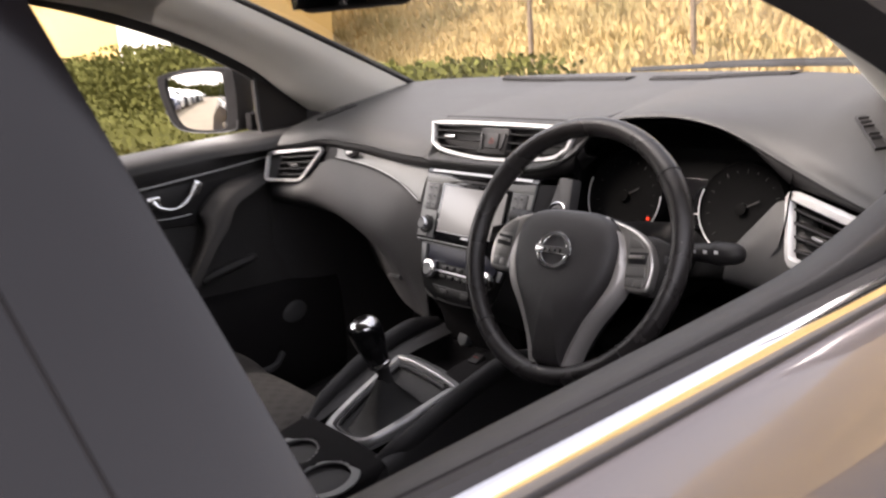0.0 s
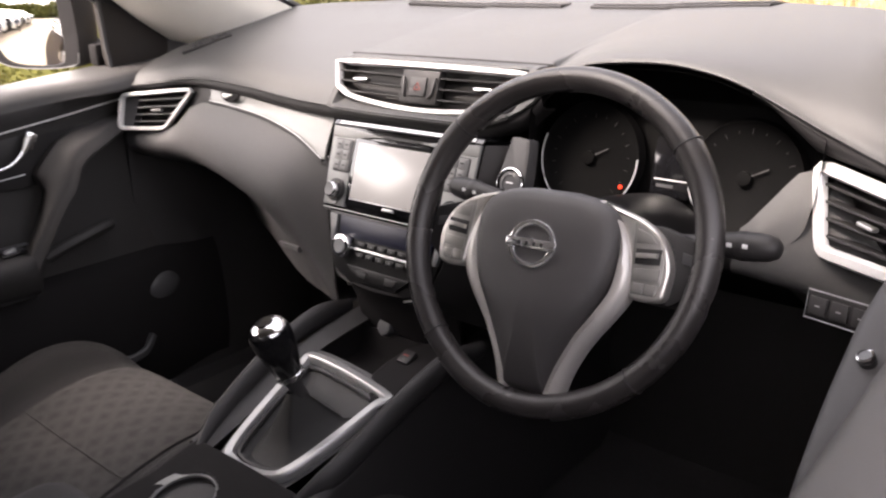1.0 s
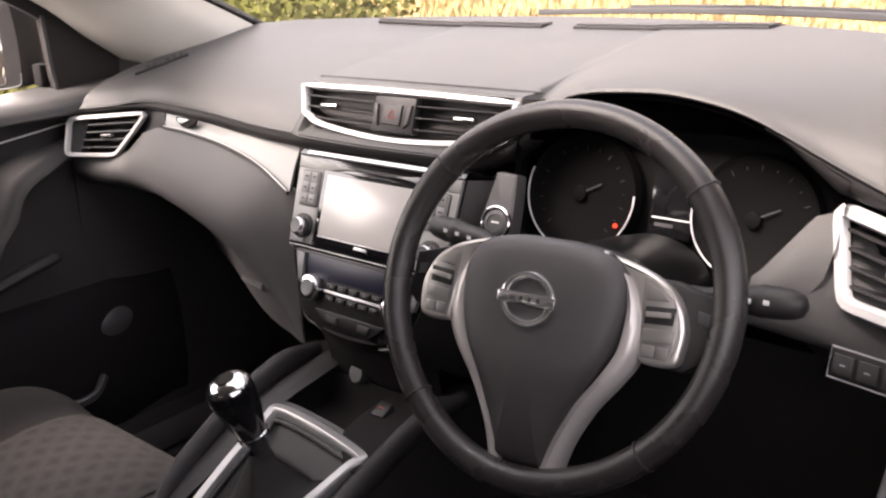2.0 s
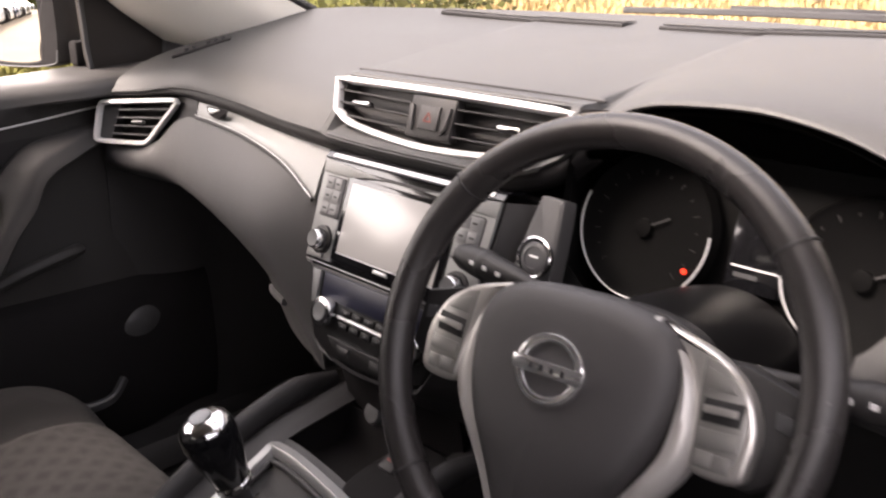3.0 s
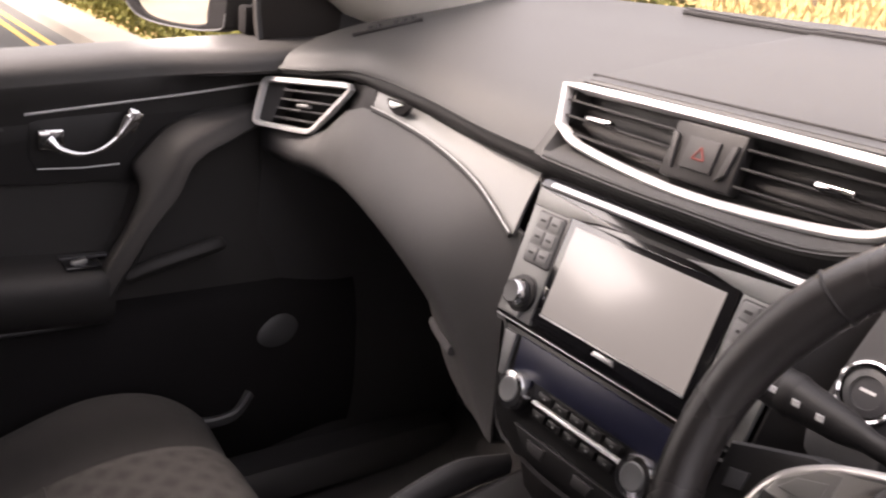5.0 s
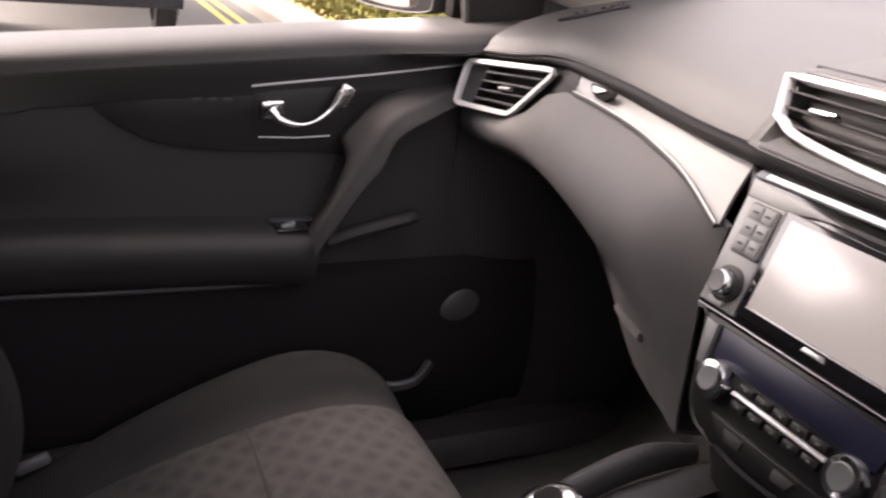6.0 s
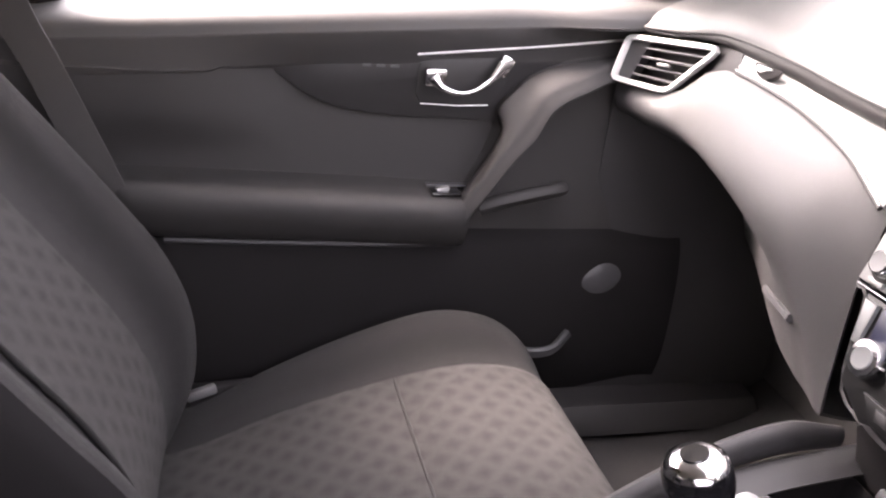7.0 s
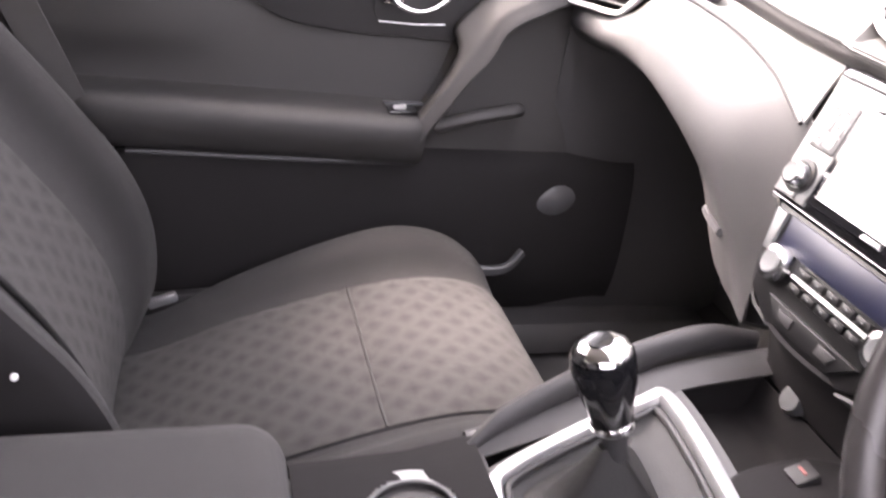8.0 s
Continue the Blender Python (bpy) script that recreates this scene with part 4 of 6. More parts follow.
column = thing("steering_column", "black steering column shroud with two control stalks", "steering column", at=(0.352, -0.02, 0.90))
part("shroud", loft([[HUB + Vector((0.062 * k * math.cos(a), off + 0.01 * math.sin(a), dz + 0.048 * k * math.sin(a))) for a in np.linspace(0, 2 * math.pi, 14, endpoint=False)] for k, off, dz in ((0.7, 0.035, -0.020), (1.0, 0.050, -0.026), (1.1, 0.10, -0.038), (1.15, 0.17, -0.050), (1.15, 0.22, -0.060))], 12, 28, round_v=True), PANELBLACK, column)
for name, a, b in (("indicator_stalk", (0.300, -0.045, 0.958), (0.132, -0.036, 0.968)), ("wiper_stalk", (0.405, -0.062, 0.958), (0.558, -0.060, 0.972))):
    a, b = Vector(a), Vector(b)
    axis = plane_frame(a, (0, 0, 1), b - a)
    L = (b - a).length
    stalk = part(name, lathe([(0.006, 0), (0.007, L * 0.45), (0.0110, L * 0.55), (0.0130, L * 0.70), (0.0140, L * 0.75), (0.0142, L * 0.83), (0.0130, L * 0.92), (0.0095, L * 0.975), (0.0045, L * 0.995), (0, L)], axis, 24), BLACK, column, "black control stalk with pale symbols")
    part("twist_ring", lathe([(0.0138, L * 0.730), (0.0146, L * 0.745), (0.0147, L * 0.775), (0.0142, L * 0.785)], axis, 24), BLACK, stalk)
    for k in range(3):
        part("legend", rbox(0.005, 0.0008, 0.004, 0, pose(*(a.lerp(b, 0.60 + 0.10 * k) + Vector((0, -0.0139, 0.004))))), WHITEINK, stalk)

# ---- centre console ----
console = thing("centre_console", "dark centre console with silver gear surround and cup holders", "car console", at=(0, -0.25, 0.40))


def deck(y):
    """Height of the console's upper face."""
    return float(np.interp(y, [-0.70, -0.46, -0.36, -0.29, -0.10, 0.0, 0.06], [0.600, 0.604, 0.612, 0.628, 0.696, 0.712, 0.716]))


def console_section(y, wide):
    z = deck(y)
    return [(-wide - 0.004, y, 0.40), (-wide - 0.002, y, z - 0.06), (-wide, y, z - 0.012), (-wide + 0.012, y, z), (-0.05, y, z + 0.002), (0.05, y, z + 0.002), (wide - 0.012, y, z), (wide, y, z - 0.012), (wide + 0.002, y, z - 0.06), (wide + 0.004, y, 0.40)]


# the deck is built round the gear opening, the tray and the cup holders
def ring_outline(inset):
    pts = [(-0.066, -0.112), (0.080, -0.126), (0.083, -0.150), (0.058, -0.262), (0.030, -0.292), (-0.030, -0.296), (-0.058, -0.270), (-0.080, -0.140)]
    c = np.array([0.004, -0.205])
    return [c + (np.array(p) - c) * inset for p in pts]


body_rows = []
for y in (-0.72, -0.55, -0.46, -0.40, -0.33, -0.29):
    body_rows.append(console_section(y, 0.105 + 0.02 * max(0, (y + 0.46)) / 0.17))
part("body", loft(body_rows, 24, 30), BLACK, console)
for s in (-1, 1):
    part("side_wall", loft([[(s * 0.128, y, 0.40), (s * 0.126, y, deck(y) - 0.05), (s * 0.122, y, deck(y)), (s * 0.106, y, deck(y) + 0.003), (s * 0.088, y, deck(y) - 0.004)][::-s] for y in (-0.30, -0.25, -0.18, -0.10, -0.02, 0.06, 0.20, 0.39)], 30, 16, 0.003), DARK, console)
    part("rail", sweep(spline([(s * 0.100, -0.300, deck(-0.30) + 0.002), (s * 0.118, -0.25, deck(-0.25) + 0.010), (s * 0.128, -0.15, deck(-0.15) + 0.020), (s * 0.132, -0.06, deck(-0.06) + 0.022), (s * 0.134, 0.015, deck(0.01) + 0.008)], 26), oval(0.011, 0.017, 12), up=(0, 0, 1), scale=np.interp(np.linspace(0, 1, 26), [0, 0.2, 0.8, 1], [0.5, 1, 1.05, 0.7])), DARK, console, "raised padded console rail")
outer_r = spline([(x, y, deck(y) + 0.004) for x, y in ring_outline(1.0)], 60, True)
part("gear_surround", sweep(outer_r, [(-0.0085, -0.006), (0.0085, -0.006), (0.0085, 0.002), (0.005, 0.0065), (-0.005, 0.0065), (-0.0085, 0.002)], True), SATIN, console, "satin silver gear lever surround")
fill = [[(x, y, deck(y) - 0.001) for x, y in ring_outline(k)] for k in (1.22, 1.02)]
part("deck_plate", sheet(np.array([spline(r, 60, True) for r in fill]), round_v=True), LOWER, console, "dark grey plate round the gear lever")
part("deck_strip", loft([[(xa, y, deck(y) + 0.0005), (xa + 0.004, y, deck(y) + 0.0035), (lerp(xa, 0.106, 0.5), y, deck(y) + 0.0045), (0.103, y, deck(y) + 0.0040), (0.107, y, deck(y) + 0.001)] for xa, y in ((0.080, -0.150), (0.048, -0.118), (0.038, -0.100), (0.036, -0.060), (0.040, -0.030), (0.052, -0.012))], 24, 16, 0.003), MATTE, console, "black strip beside the tray")
part("tray", loft([[(-0.100, y, max(z, deck(y)) - 0.001), (-0.098, y, z + 0.003), (-0.088, y, z), (0.0, y, z), (0.088, y, z), (0.098, y, z + 0.003), (0.100, y, max(z, deck(y)) - 0.001)] for y, z in ((-0.104, 0.690), (-0.098, 0.664), (-0.085, 0.655), (-0.04, 0.655), (-0.005, 0.660), (0.010, 0.70))], 18, 24, 0.003), MATTE, console, "dark storage tray ahead of the gear lever")
part("socket", lathe([(0.0, 0.004), (0.012, 0.003), (0.0155, -0.002), (0.0160, -0.02)], plane_frame((-0.044, 0.002, 0.712), (1, 0, 0), (0, -1, 0.35)), 24), GREYTRIM, console, "round power socket cap")
part("stack_foot", loft([[(-0.115, -0.02, 0.80), (-0.04, -0.056, 0.80), (0.04, -0.056, 0.80), (0.115, -0.02, 0.80)], [(-0.105, 0.0, 0.76), (-0.04, -0.02, 0.76), (0.04, -0.02, 0.76), (0.105, 0.0, 0.76)], [(-0.10, 0.014, 0.70), (-0.04, 0.012, 0.70), (0.04, 0.012, 0.70), (0.10, 0.014, 0.70)]], 10, 18, 0.004), MATTE, console)
brake = part("parking_brake_plate", rbox(0.036, 0.034, 0.005, 0.002, pose(0.058, -0.056, 0.7065, 14, 0, 0)), GREYTRIM, console, "silver plate of the parking brake switch")
part("parking_brake_switch", rbox(0.022, 0.024, 0.012, 0.003, pose(0.058, -0.056, 0.711, 24, 0, 0)), BLACK, brake)
part("brake_symbol", rbox(0.010, 0.003, 0.001, 0, pose(0.058, -0.058, 0.7175, 24, 0, 0)), HAZARD, brake, "red brake mark")
plate = [[(x, y, deck(y) + 0.0045 + 0.004 * (1 - (x / 0.118) ** 2) - (0.020 if abs(abs(x) - 0.118) < 1e-6 else 0.003 * (abs(x) > 0.11))) for x in (-0.118, -0.114, -0.09, -0.06, -0.03, 0.0, 0.03, 0.06, 0.09, 0.114, 0.118)] for y in (-0.475, -0.45, -0.42, -0.39, -0.36, -0.335, -0.312, -0.296)]
tub = loft(plate, 70, 90, 0.004)
holes = [f for f in tub.faces if any((f.calc_center_median().x - x) ** 2 + (f.calc_center_median().y - y) ** 2 < 0.0425 ** 2 for x, y in ((-0.028, -0.374), (0.076, -0.380)))]
bmesh.ops.delete(tub, geom=holes, context="FACES")
part("cup_plate", tub, MATTE, console, "black plate round the cup holders")
for x, y in ((-0.028, -0.374), (0.076, -0.380)):
    cup = part("cup_holder", lathe([(0.0, -0.055), (0.036, -0.055), (0.040, 0.0), (0.041, 0.003)], pose(x, y, deck(y) + 0.006, 8, 0, 0), 30), BLACK, console, "black round cup holder")
    part("rim", sweep([pose(x, y, deck(y) + 0.009, 8, 0, 0) @ Vector((0.0475 * math.cos(a), 0.0475 * math.sin(a), 0)) for a in np.linspace(0, 2 * math.pi, 36, endpoint=False)], strip(0.015, 0.004), True), TRIMGREY, cup, "satin grey cup holder rim")
rest = thing("armrest", "fabric-covered centre armrest between the front seats", "armrest", at=(0, -0.66, 0.58))
part("cushion", rbox(0.176, 0.42, 0.097, 0.040, pose(0.006, -0.695, 0.661), 6), ARMCLOTH, rest, "grey-brown woven cover")
part("base", rbox(0.15, 0.30, 0.06, 0.01, pose(0.0, -0.66, 0.595)), DARK, rest)

# ---- gear lever ----
gear = thing("gear_lever", "gear lever with chrome-capped black knob and leather boot", "gear lever", at=(0.006, -0.19, 0.66))
foot, head = Vector((0.008, -0.196, 0.672)), Vector((-0.004, -0.240, 0.806))
gx = plane_frame(foot, (1, 0, 0), head - foot)
GL = (head - foot).length
part("shaft", lathe([(0.012, 0), (0.010, GL * 0.3), (0.014, GL * 0.5), (0.015, GL * 0.52)], gx), DARK, gear)
part("collar", lathe([(0.0165, GL * 0.44), (0.019, GL * 0.46), (0.019, GL * 0.50), (0.0165, GL * 0.52)], gx), CHROME, gear, "chrome collar")
part("knob", lathe([(0.0175, GL * 0.50), (0.020, GL * 0.58), (0.0255, GL * 0.76), (0.0280, GL * 0.90), (0.0270, GL * 0.98), (0.0255, GL * 1.0)], gx, 32), GLOSS, gear, "glossy black gear knob")
part("cap", lathe([(0.0262, GL * 0.985), (0.0240, GL * 1.03), (0.0165, GL * 1.065), (0.0, GL * 1.075)], gx, 32), CHROME, gear, "chrome cap")
part("shift_pattern", lathe([(0.0115, GL * 1.073), (0.0110, GL * 1.080), (0, GL * 1.081)], gx, 20), GLOSS, gear)
BOOT = material("boot_leather", (0.0075, 0.007, 0.007), 0.48, grain=900, bump=0.5, spread=0.25)
base_r = np.array([(x, y, deck(y)) for x, y in ring_outline(0.92)])
rows = []
for t, up in ((0.0, 0.0), (0.25, 0.006), (0.45, 0.012), (0.62, 0.026), (0.8, 0.048), (0.9, 0.060)):
    c = np.array(foot.lerp(head, 0.45))
    fold = np.array([[0.0, 0.0, 0.003 * math.sin(i * 2.4 + t * 14)] for i in range(len(base_r))])
    rr = base_r * (1 - t) + c * t + fold * (1 if t else 0)
    rr[:, 2] = base_r[:, 2] * (1 - t) + (base_r[:, 2].mean() + up) * t - 0.012 * math.sin(math.pi * min(1, t * 1.5)) * (t < 0.6)
    rows.append(spline(rr, 40, True))
part("boot", sheet(np.array(rows), round_v=True), BOOT, gear, "black leather gear boot")
part("boot_ring", sweep(spline([(x, y, deck(y) + 0.001) for x, y in ring_outline(0.86)], 60, True), oval(0.0035, 0.004, 8), True), DARK, gear, "dark ring round the boot")


# ---- seats ----
def seat(name, cx, label):
    st = thing(name, label, "car seat", "front seats", at=(cx, -0.45, 0.30))
    w = 0.275
    # cushion: sections from rear to front, across the width
    def cross(y, z, side):
        return [(cx - w, y, z - 0.14), (cx - w - 0.004, y, z - 0.03), (cx - w + 0.018, y, z + side), (cx - w + 0.060, y, z + side * 0.95), (cx - w + 0.105, y, z + side * 0.15), (cx - 0.08, y, z), (cx + 0.08, y, z), (cx + w - 0.105, y, z + side * 0.15), (cx + w - 0.060, y, z + side * 0.95), (cx + w - 0.018, y, z + side), (cx + w + 0.004, y, z - 0.03), (cx + w, y, z - 0.14)]
    rows = [cross(-0.72, 0.430, 0.0), cross(-0.62, 0.452, 0.004), cross(-0.51, 0.498, 0.018), cross(-0.39, 0.536, 0.034), cross(-0.285, 0.560, 0.042), cross(-0.205, 0.562, 0.034), cross(-0.145, 0.544, 0.018), cross(-0.108, 0.500, 0.010), cross(-0.100, 0.43, 0.0)]
    s = spline(np.array(rows), 44)
    g = np.stack([spline(r, 56) for r in s])
    part("cushion", sheet(g, uv=1.0), SIDECLOTH, st, "dark plain cloth cushion with raised sides")
    mid_cols = [j for j in range(56) if cx - w + 0.118 <= g[20, j, 0] <= cx + w - 0.118]
    a, b = mid_cols[0], mid_cols[-1]
    lift = g[2:38, a:b + 1].copy()
    split = int(np.argmin(np.abs(lift[:, 4, 1] + 0.346)))
    rows_in = np.concatenate([np.linspace(0, 1, split + 1)[:-1], np.linspace(0, 1, lift.shape[0] - split)])
    puff = np.maximum(0, np.sin(rows_in * math.pi))[:, None] ** 0.5 * np.sin(np.linspace(0, math.pi, lift.shape[1]))[None] ** 0.3
    lift[..., 2] += 0.001 + 0.008 * puff
    part("seat_panel", sheet(lift[:split + 1], 0.003, uv=1.0), SEATCLOTH, st, "grey cloth centre panel with a lattice print")
    part("seat_panel", sheet(lift[split:], 0.003, uv=1.0), SEATCLOTH, st)
    part("seam", sweep(lift[split] + np.array([0, 0, 0.004]), oval(0.0019, 0.0016, 6)), BLACK, st)
    for j in (0, -1):
        part("piping", sweep(lift[:, j], oval(0.0022, 0.0022, 6)), SIDECLOTH, st)
    # backrest, leaning back
    def back(h):
        y = float(np.interp(h, [0.40, 0.46, 0.53, 0.60, 0.683, 0.748, 0.843, 0.95, 1.05, 1.16], [-0.690, -0.668, -0.660, -0.675, -0.715, -0.762, -0.836, -0.905, -0.962, -1.005]))
        wide = float(np.interp(h, [0.40, 0.48, 0.58, 0.80, 0.95, 1.08, 1.16], [0.235, 0.262, 0.272, 0.275, 0.262, 0.225, 0.150]))
        bol = float(np.interp(h, [0.40, 0.50, 0.65, 0.85, 1.05, 1.16], [0.02, 0.040, 0.056, 0.058, 0.036, 0.004]))
        q = [(-wide * 0.96, -0.13), (-wide, -0.03), (-wide + 0.014, bol), (-wide + 0.058, bol * 0.95), (-wide + 0.10, 0.012), (-0.07, 0), (0.07, 0), (wide - 0.10, 0.012), (wide - 0.058, bol * 0.95), (wide - 0.014, bol), (wide, -0.03), (wide * 0.96, -0.13)]
        return [(cx + px, y + py * 0.94, h + py * 0.34) for px, py in q]
    s = spline(np.array([back(h) for h in (0.40, 0.46, 0.52, 0.60, 0.68, 0.76, 0.88, 0.98, 1.07, 1.13, 1.165)]), 44)
    g = np.stack([spline(r, 56) for r in s])
    part("backrest", sheet(g[:, 8:45][:, ::-1], uv=1.0), SIDECLOTH, st, "dark plain cloth backrest with raised sides")
    part("backrest_side", sheet(g[:, :9][:, ::-1]), BLACK, st, "black backrest flank")
    part("backrest_side", sheet(g[:, 44:][:, ::-1]), MATTE, st)
    rear = np.stack([lerp(g[:, 0], g[:, -1], t) for t in (0, 0.5, 1)], axis=1)
    part("backrest_shell", sheet(rear), DARK, st)
    mid_cols = [j for j in range(56) if cx - 0.122 <= g[20, j, 0] <= cx + 0.122]
    a, b = mid_cols[0], mid_cols[-1]
    panel = g[6:38, a:b + 1].copy() + np.array([0, 0.004, 0.0015])
    part("back_panel", sheet(panel[:, ::-1], 0.003, uv=1.0), SEATCLOTH, st, "grey cloth back panel with a lattice print")
    for j in (0, -1):
        part("piping", sweep(panel[:, j], oval(0.0025, 0.0025, 6), up=(0, 1, 0)), SIDECLOTH, st)
    part("headrest", rbox(0.26, 0.10, 0.17, 0.045, pose(cx, -1.05, 1.28, -18, 0, 0), 5), SIDECLOTH, st, "dark cloth headrest")
    for s2 in (-1, 1):
        part("headrest_post", sweep([(cx + s2 * 0.06, -1.01, 1.12), (cx + s2 * 0.06, -1.04, 1.24)], oval(0.006, 0.006, 10), up=(1, 0, 0)), CHROME, st)
    part("side_shield", rbox(0.022, 0.42, 0.12, 0.01, pose(cx + (0.277 if cx > 0 else -0.277), -0.47, 0.43, 4, 0, 0)), BLACK, st)
    part("seat_base", rbox(0.44, 0.46, 0.12, 0.02, pose(cx, -0.42, 0.38)), BLACK, st)
    return st


ps = seat("passenger_seat", -0.385, "front passenger seat in dark cloth with lattice-print panels")
part("recliner_bolt", lathe([(0.0035, 0), (0.003, 0.002), (0, 0.003)], plane_frame((-0.107, -0.701, 0.729), (0, 1, 0), (1, 0.2, 0)), 12), WHITEINK, ps, "small pale side bolt")
seat("driver_seat", 0.385, "driver's seat in dark cloth with lattice-print panels")
BELTWEB = material("belt_webbing", (0.036, 0.034, 0.0335), 0.7, grain=1800, bump=0.4)
belt = thing("seat_belt", "grey seat belt hanging beside the passenger seat", "seat belt", at=(-0.60, -0.62, 0.50))
part("anchor", rbox(0.012, 0.045, 0.016, 0.004, pose(-0.642, -0.61, 0.478, 20, 0, 0)), SATIN, belt)
part("strap", sweep(spline([(-0.690, -0.90, 1.25), (-0.695, -0.835, 1.02), (-0.692, -0.80, 0.94), (-0.690, -0.765, 0.86), (-0.688, -0.735, 0.79), (-0.684, -0.70, 0.70), (-0.675, -0.66, 0.58)], 24), strip(0.046, 0.003), up=(1, 0, 0)), BELTWEB, belt, "grey seat belt webbing")


# ---- doors ----
def belt_z(y):
    return 1.066 + 0.083 * y


def door_inside(s, y):
    """The door trim's section at y; s is the side."""
    z = belt_z(y) if s < 0 else 1.049 + 0.076 * y + float(np.interp(y, [-0.27, -0.20, -0.05, 0.03], [0.0, 0.008, 0.034, 0.040]))
    k = max(0.0, min(1.0, (y + 0.13) / 0.11)) if s < 0 else 0.0
    rec = max(0.0, min(1.0, (y + 0.64) / 0.16))
    into = s * 0.040 * k * k * (3 - 2 * k)
    return [(s * 0.800, y, z - 0.020), (s * 0.790, y, z - 0.002), (s * 0.768, y, z + 0.000), (s * 0.730 - into, y, z - 0.006), (s * 0.712 - into, y, z - 0.018), (s * 0.708 - into, y, z - 0.036), (s * lerp(0.707, 0.713, rec), y, z - 0.054), (s * lerp(0.706, 0.725, rec), y, z - 0.080), (s * lerp(0.704, 0.733, rec), y, 0.93), (s * lerp(0.712, 0.736, rec), y, 0.87), (s * 0.736, y, 0.80), (s * 0.732, y, 0.70), (s * 0.712, y, 0.67), (s * 0.700, y, 0.60), (s * 0.700, y, 0.48), (s * 0.730, y, 0.38)]


BELT = material("door_top_skin", (0.042, 0.0405, 0.040), 0.55, grain=1400, bump=0.25, spread=0.1, patch=5)
pd = thing("passenger_door", "closed passenger door with dark trim, chrome handle and armrest", "car door", at=(-0.78, -0.45, 0.40))
ys = [-1.05, -0.9, -0.74, -0.64, -0.56, -0.48, -0.36, -0.25, -0.15, -0.05, 0.03, 0.16]
# the top is split off in a lighter grey for the sky it reflects
part("belt_top", loft([door_inside(-1, y)[5::-1] for y in ys], 40, 24, 0.004), BELT, pd, "grey soft-touch top of the door, lightened for the sky it reflects")
part("door_trim", loft([[(door_inside(-1, y)[5][0] - 0.006, y, belt_z(y) - 0.0345)] + door_inside(-1, y)[5:12] for y in ys][::-1], 60, 50, 0.004), DOORSKIN, pd, "dark grained door trim")
# below the armrest the trim turns black, its shade put into the colour
part("door_pocket", loft([door_inside(-1, y)[11:] for y in ys][::-1], 40, 24, 0.004), MATTE, pd, "lower door panel with the pocket, blackened for the armrest's shade")
insert = spline([(-0.56, 0.962), (-0.515, 0.935), (-0.47, 0.905), (-0.42, 0.886), (-0.336, 0.877), (-0.25, 0.876), (-0.175, 0.876), (-0.150, 0.905), (-0.10, 0.955), (-0.03, 0.980), (0.015, 0.995), (0.015, 1.004), (-0.15, 0.990), (-0.30, 0.975), (-0.45, 0.966)], 60, True)
part("trim_insert", prism([(y, z) for y, z in insert], 0.006, plane_frame((-0.7335, 0, 0), (0, 1, 0), (1, 0, 0)), 0.002), BLACK, pd, "black insert round the handle")
part("chrome_line", sweep(spline([(-0.722, -0.315, 0.9675), (-0.721, -0.20, 0.981), (-0.720, -0.10, 0.993), (-0.719, 0.008, 1.008)], 20), oval(0.0022, 0.0024, 10), up=(1, 0, 0)), BRIGHT, pd, "thin bright trim line")
hd = part("door_handle", sweep(spline([(-0.712, -0.292, 0.936), (-0.706, -0.278, 0.925), (-0.702, -0.255, 0.919), (-0.703, -0.230, 0.924), (-0.707, -0.208, 0.939), (-0.714, -0.190, 0.960)], 26), [(-0.0055, -0.003), (0.0055, -0.003), (0.0055, 0.002), (0.002, 0.004), (-0.002, 0.004), (-0.0055, 0.002)], up=(1, 0, 0), scale=np.interp(np.linspace(0, 1, 26), [0, 0.15, 0.5, 0.8, 1], [1.6, 0.8, 0.42, 0.75, 1.9])), CHROME, pd, "chrome inner door handle")
part("lock_tab", rbox(0.014, 0.032, 0.026, 0.004, pose(-0.716, -0.288, 0.938)), CHROME, hd)
part("handle_tip", rbox(0.012, 0.022, 0.032, 0.005, pose(-0.716, -0.188, 0.958, -28, 0, 0)), CHROME, hd)
part("handle_recess", prism([(-0.302, 0.896), (-0.202, 0.896), (-0.180, 0.93), (-0.178, 0.972), (-0.200, 0.974), (-0.285, 0.966), (-0.310, 0.955), (-0.312, 0.91)], 0.003, plane_frame((-0.7285, 0, 0), (0, 1, 0), (1, 0, 0)), 0.001), BLACK, pd)
part("recess_edge", sweep([(-0.7245, -0.304, 0.8970), (-0.7235, -0.25, 0.8960), (-0.7245, -0.203, 0.8985)], oval(0.0012, 0.0013, 8), up=(1, 0, 0)), SATIN, pd)
for i in range(3):
    part("lettering_bar", rbox(0.001, 0.012, 0.004, 0, pose(-0.7262, -0.385 + i * 0.020, 0.948)), BUTTON, pd)
arm_rows = []
for y, out, zt in ((-0.80, 0.008, 0.785), (-0.74, 0.040, 0.783), (-0.68, 0.062, 0.781), (-0.50, 0.072, 0.777), (-0.35, 0.074, 0.772), (-0.26, 0.074, 0.768), (-0.225, 0.062, 0.766)):
    arm_rows.append([(-0.745, y, zt + 0.012), (-0.737 + out * 0.3, y, zt + 0.004), (-0.737 + out * 0.8, y, zt), (-0.737 + out, y, zt - 0.016), (-0.737 + out * 0.95, y, zt - 0.045), (-0.737 + out * 0.6, y, zt - 0.080), (-0.745, y, zt - 0.090)])
part("armrest", loft(np.array(arm_rows)[:, ::-1], 40, 24), DOORSKIN, pd, "padded dark armrest")
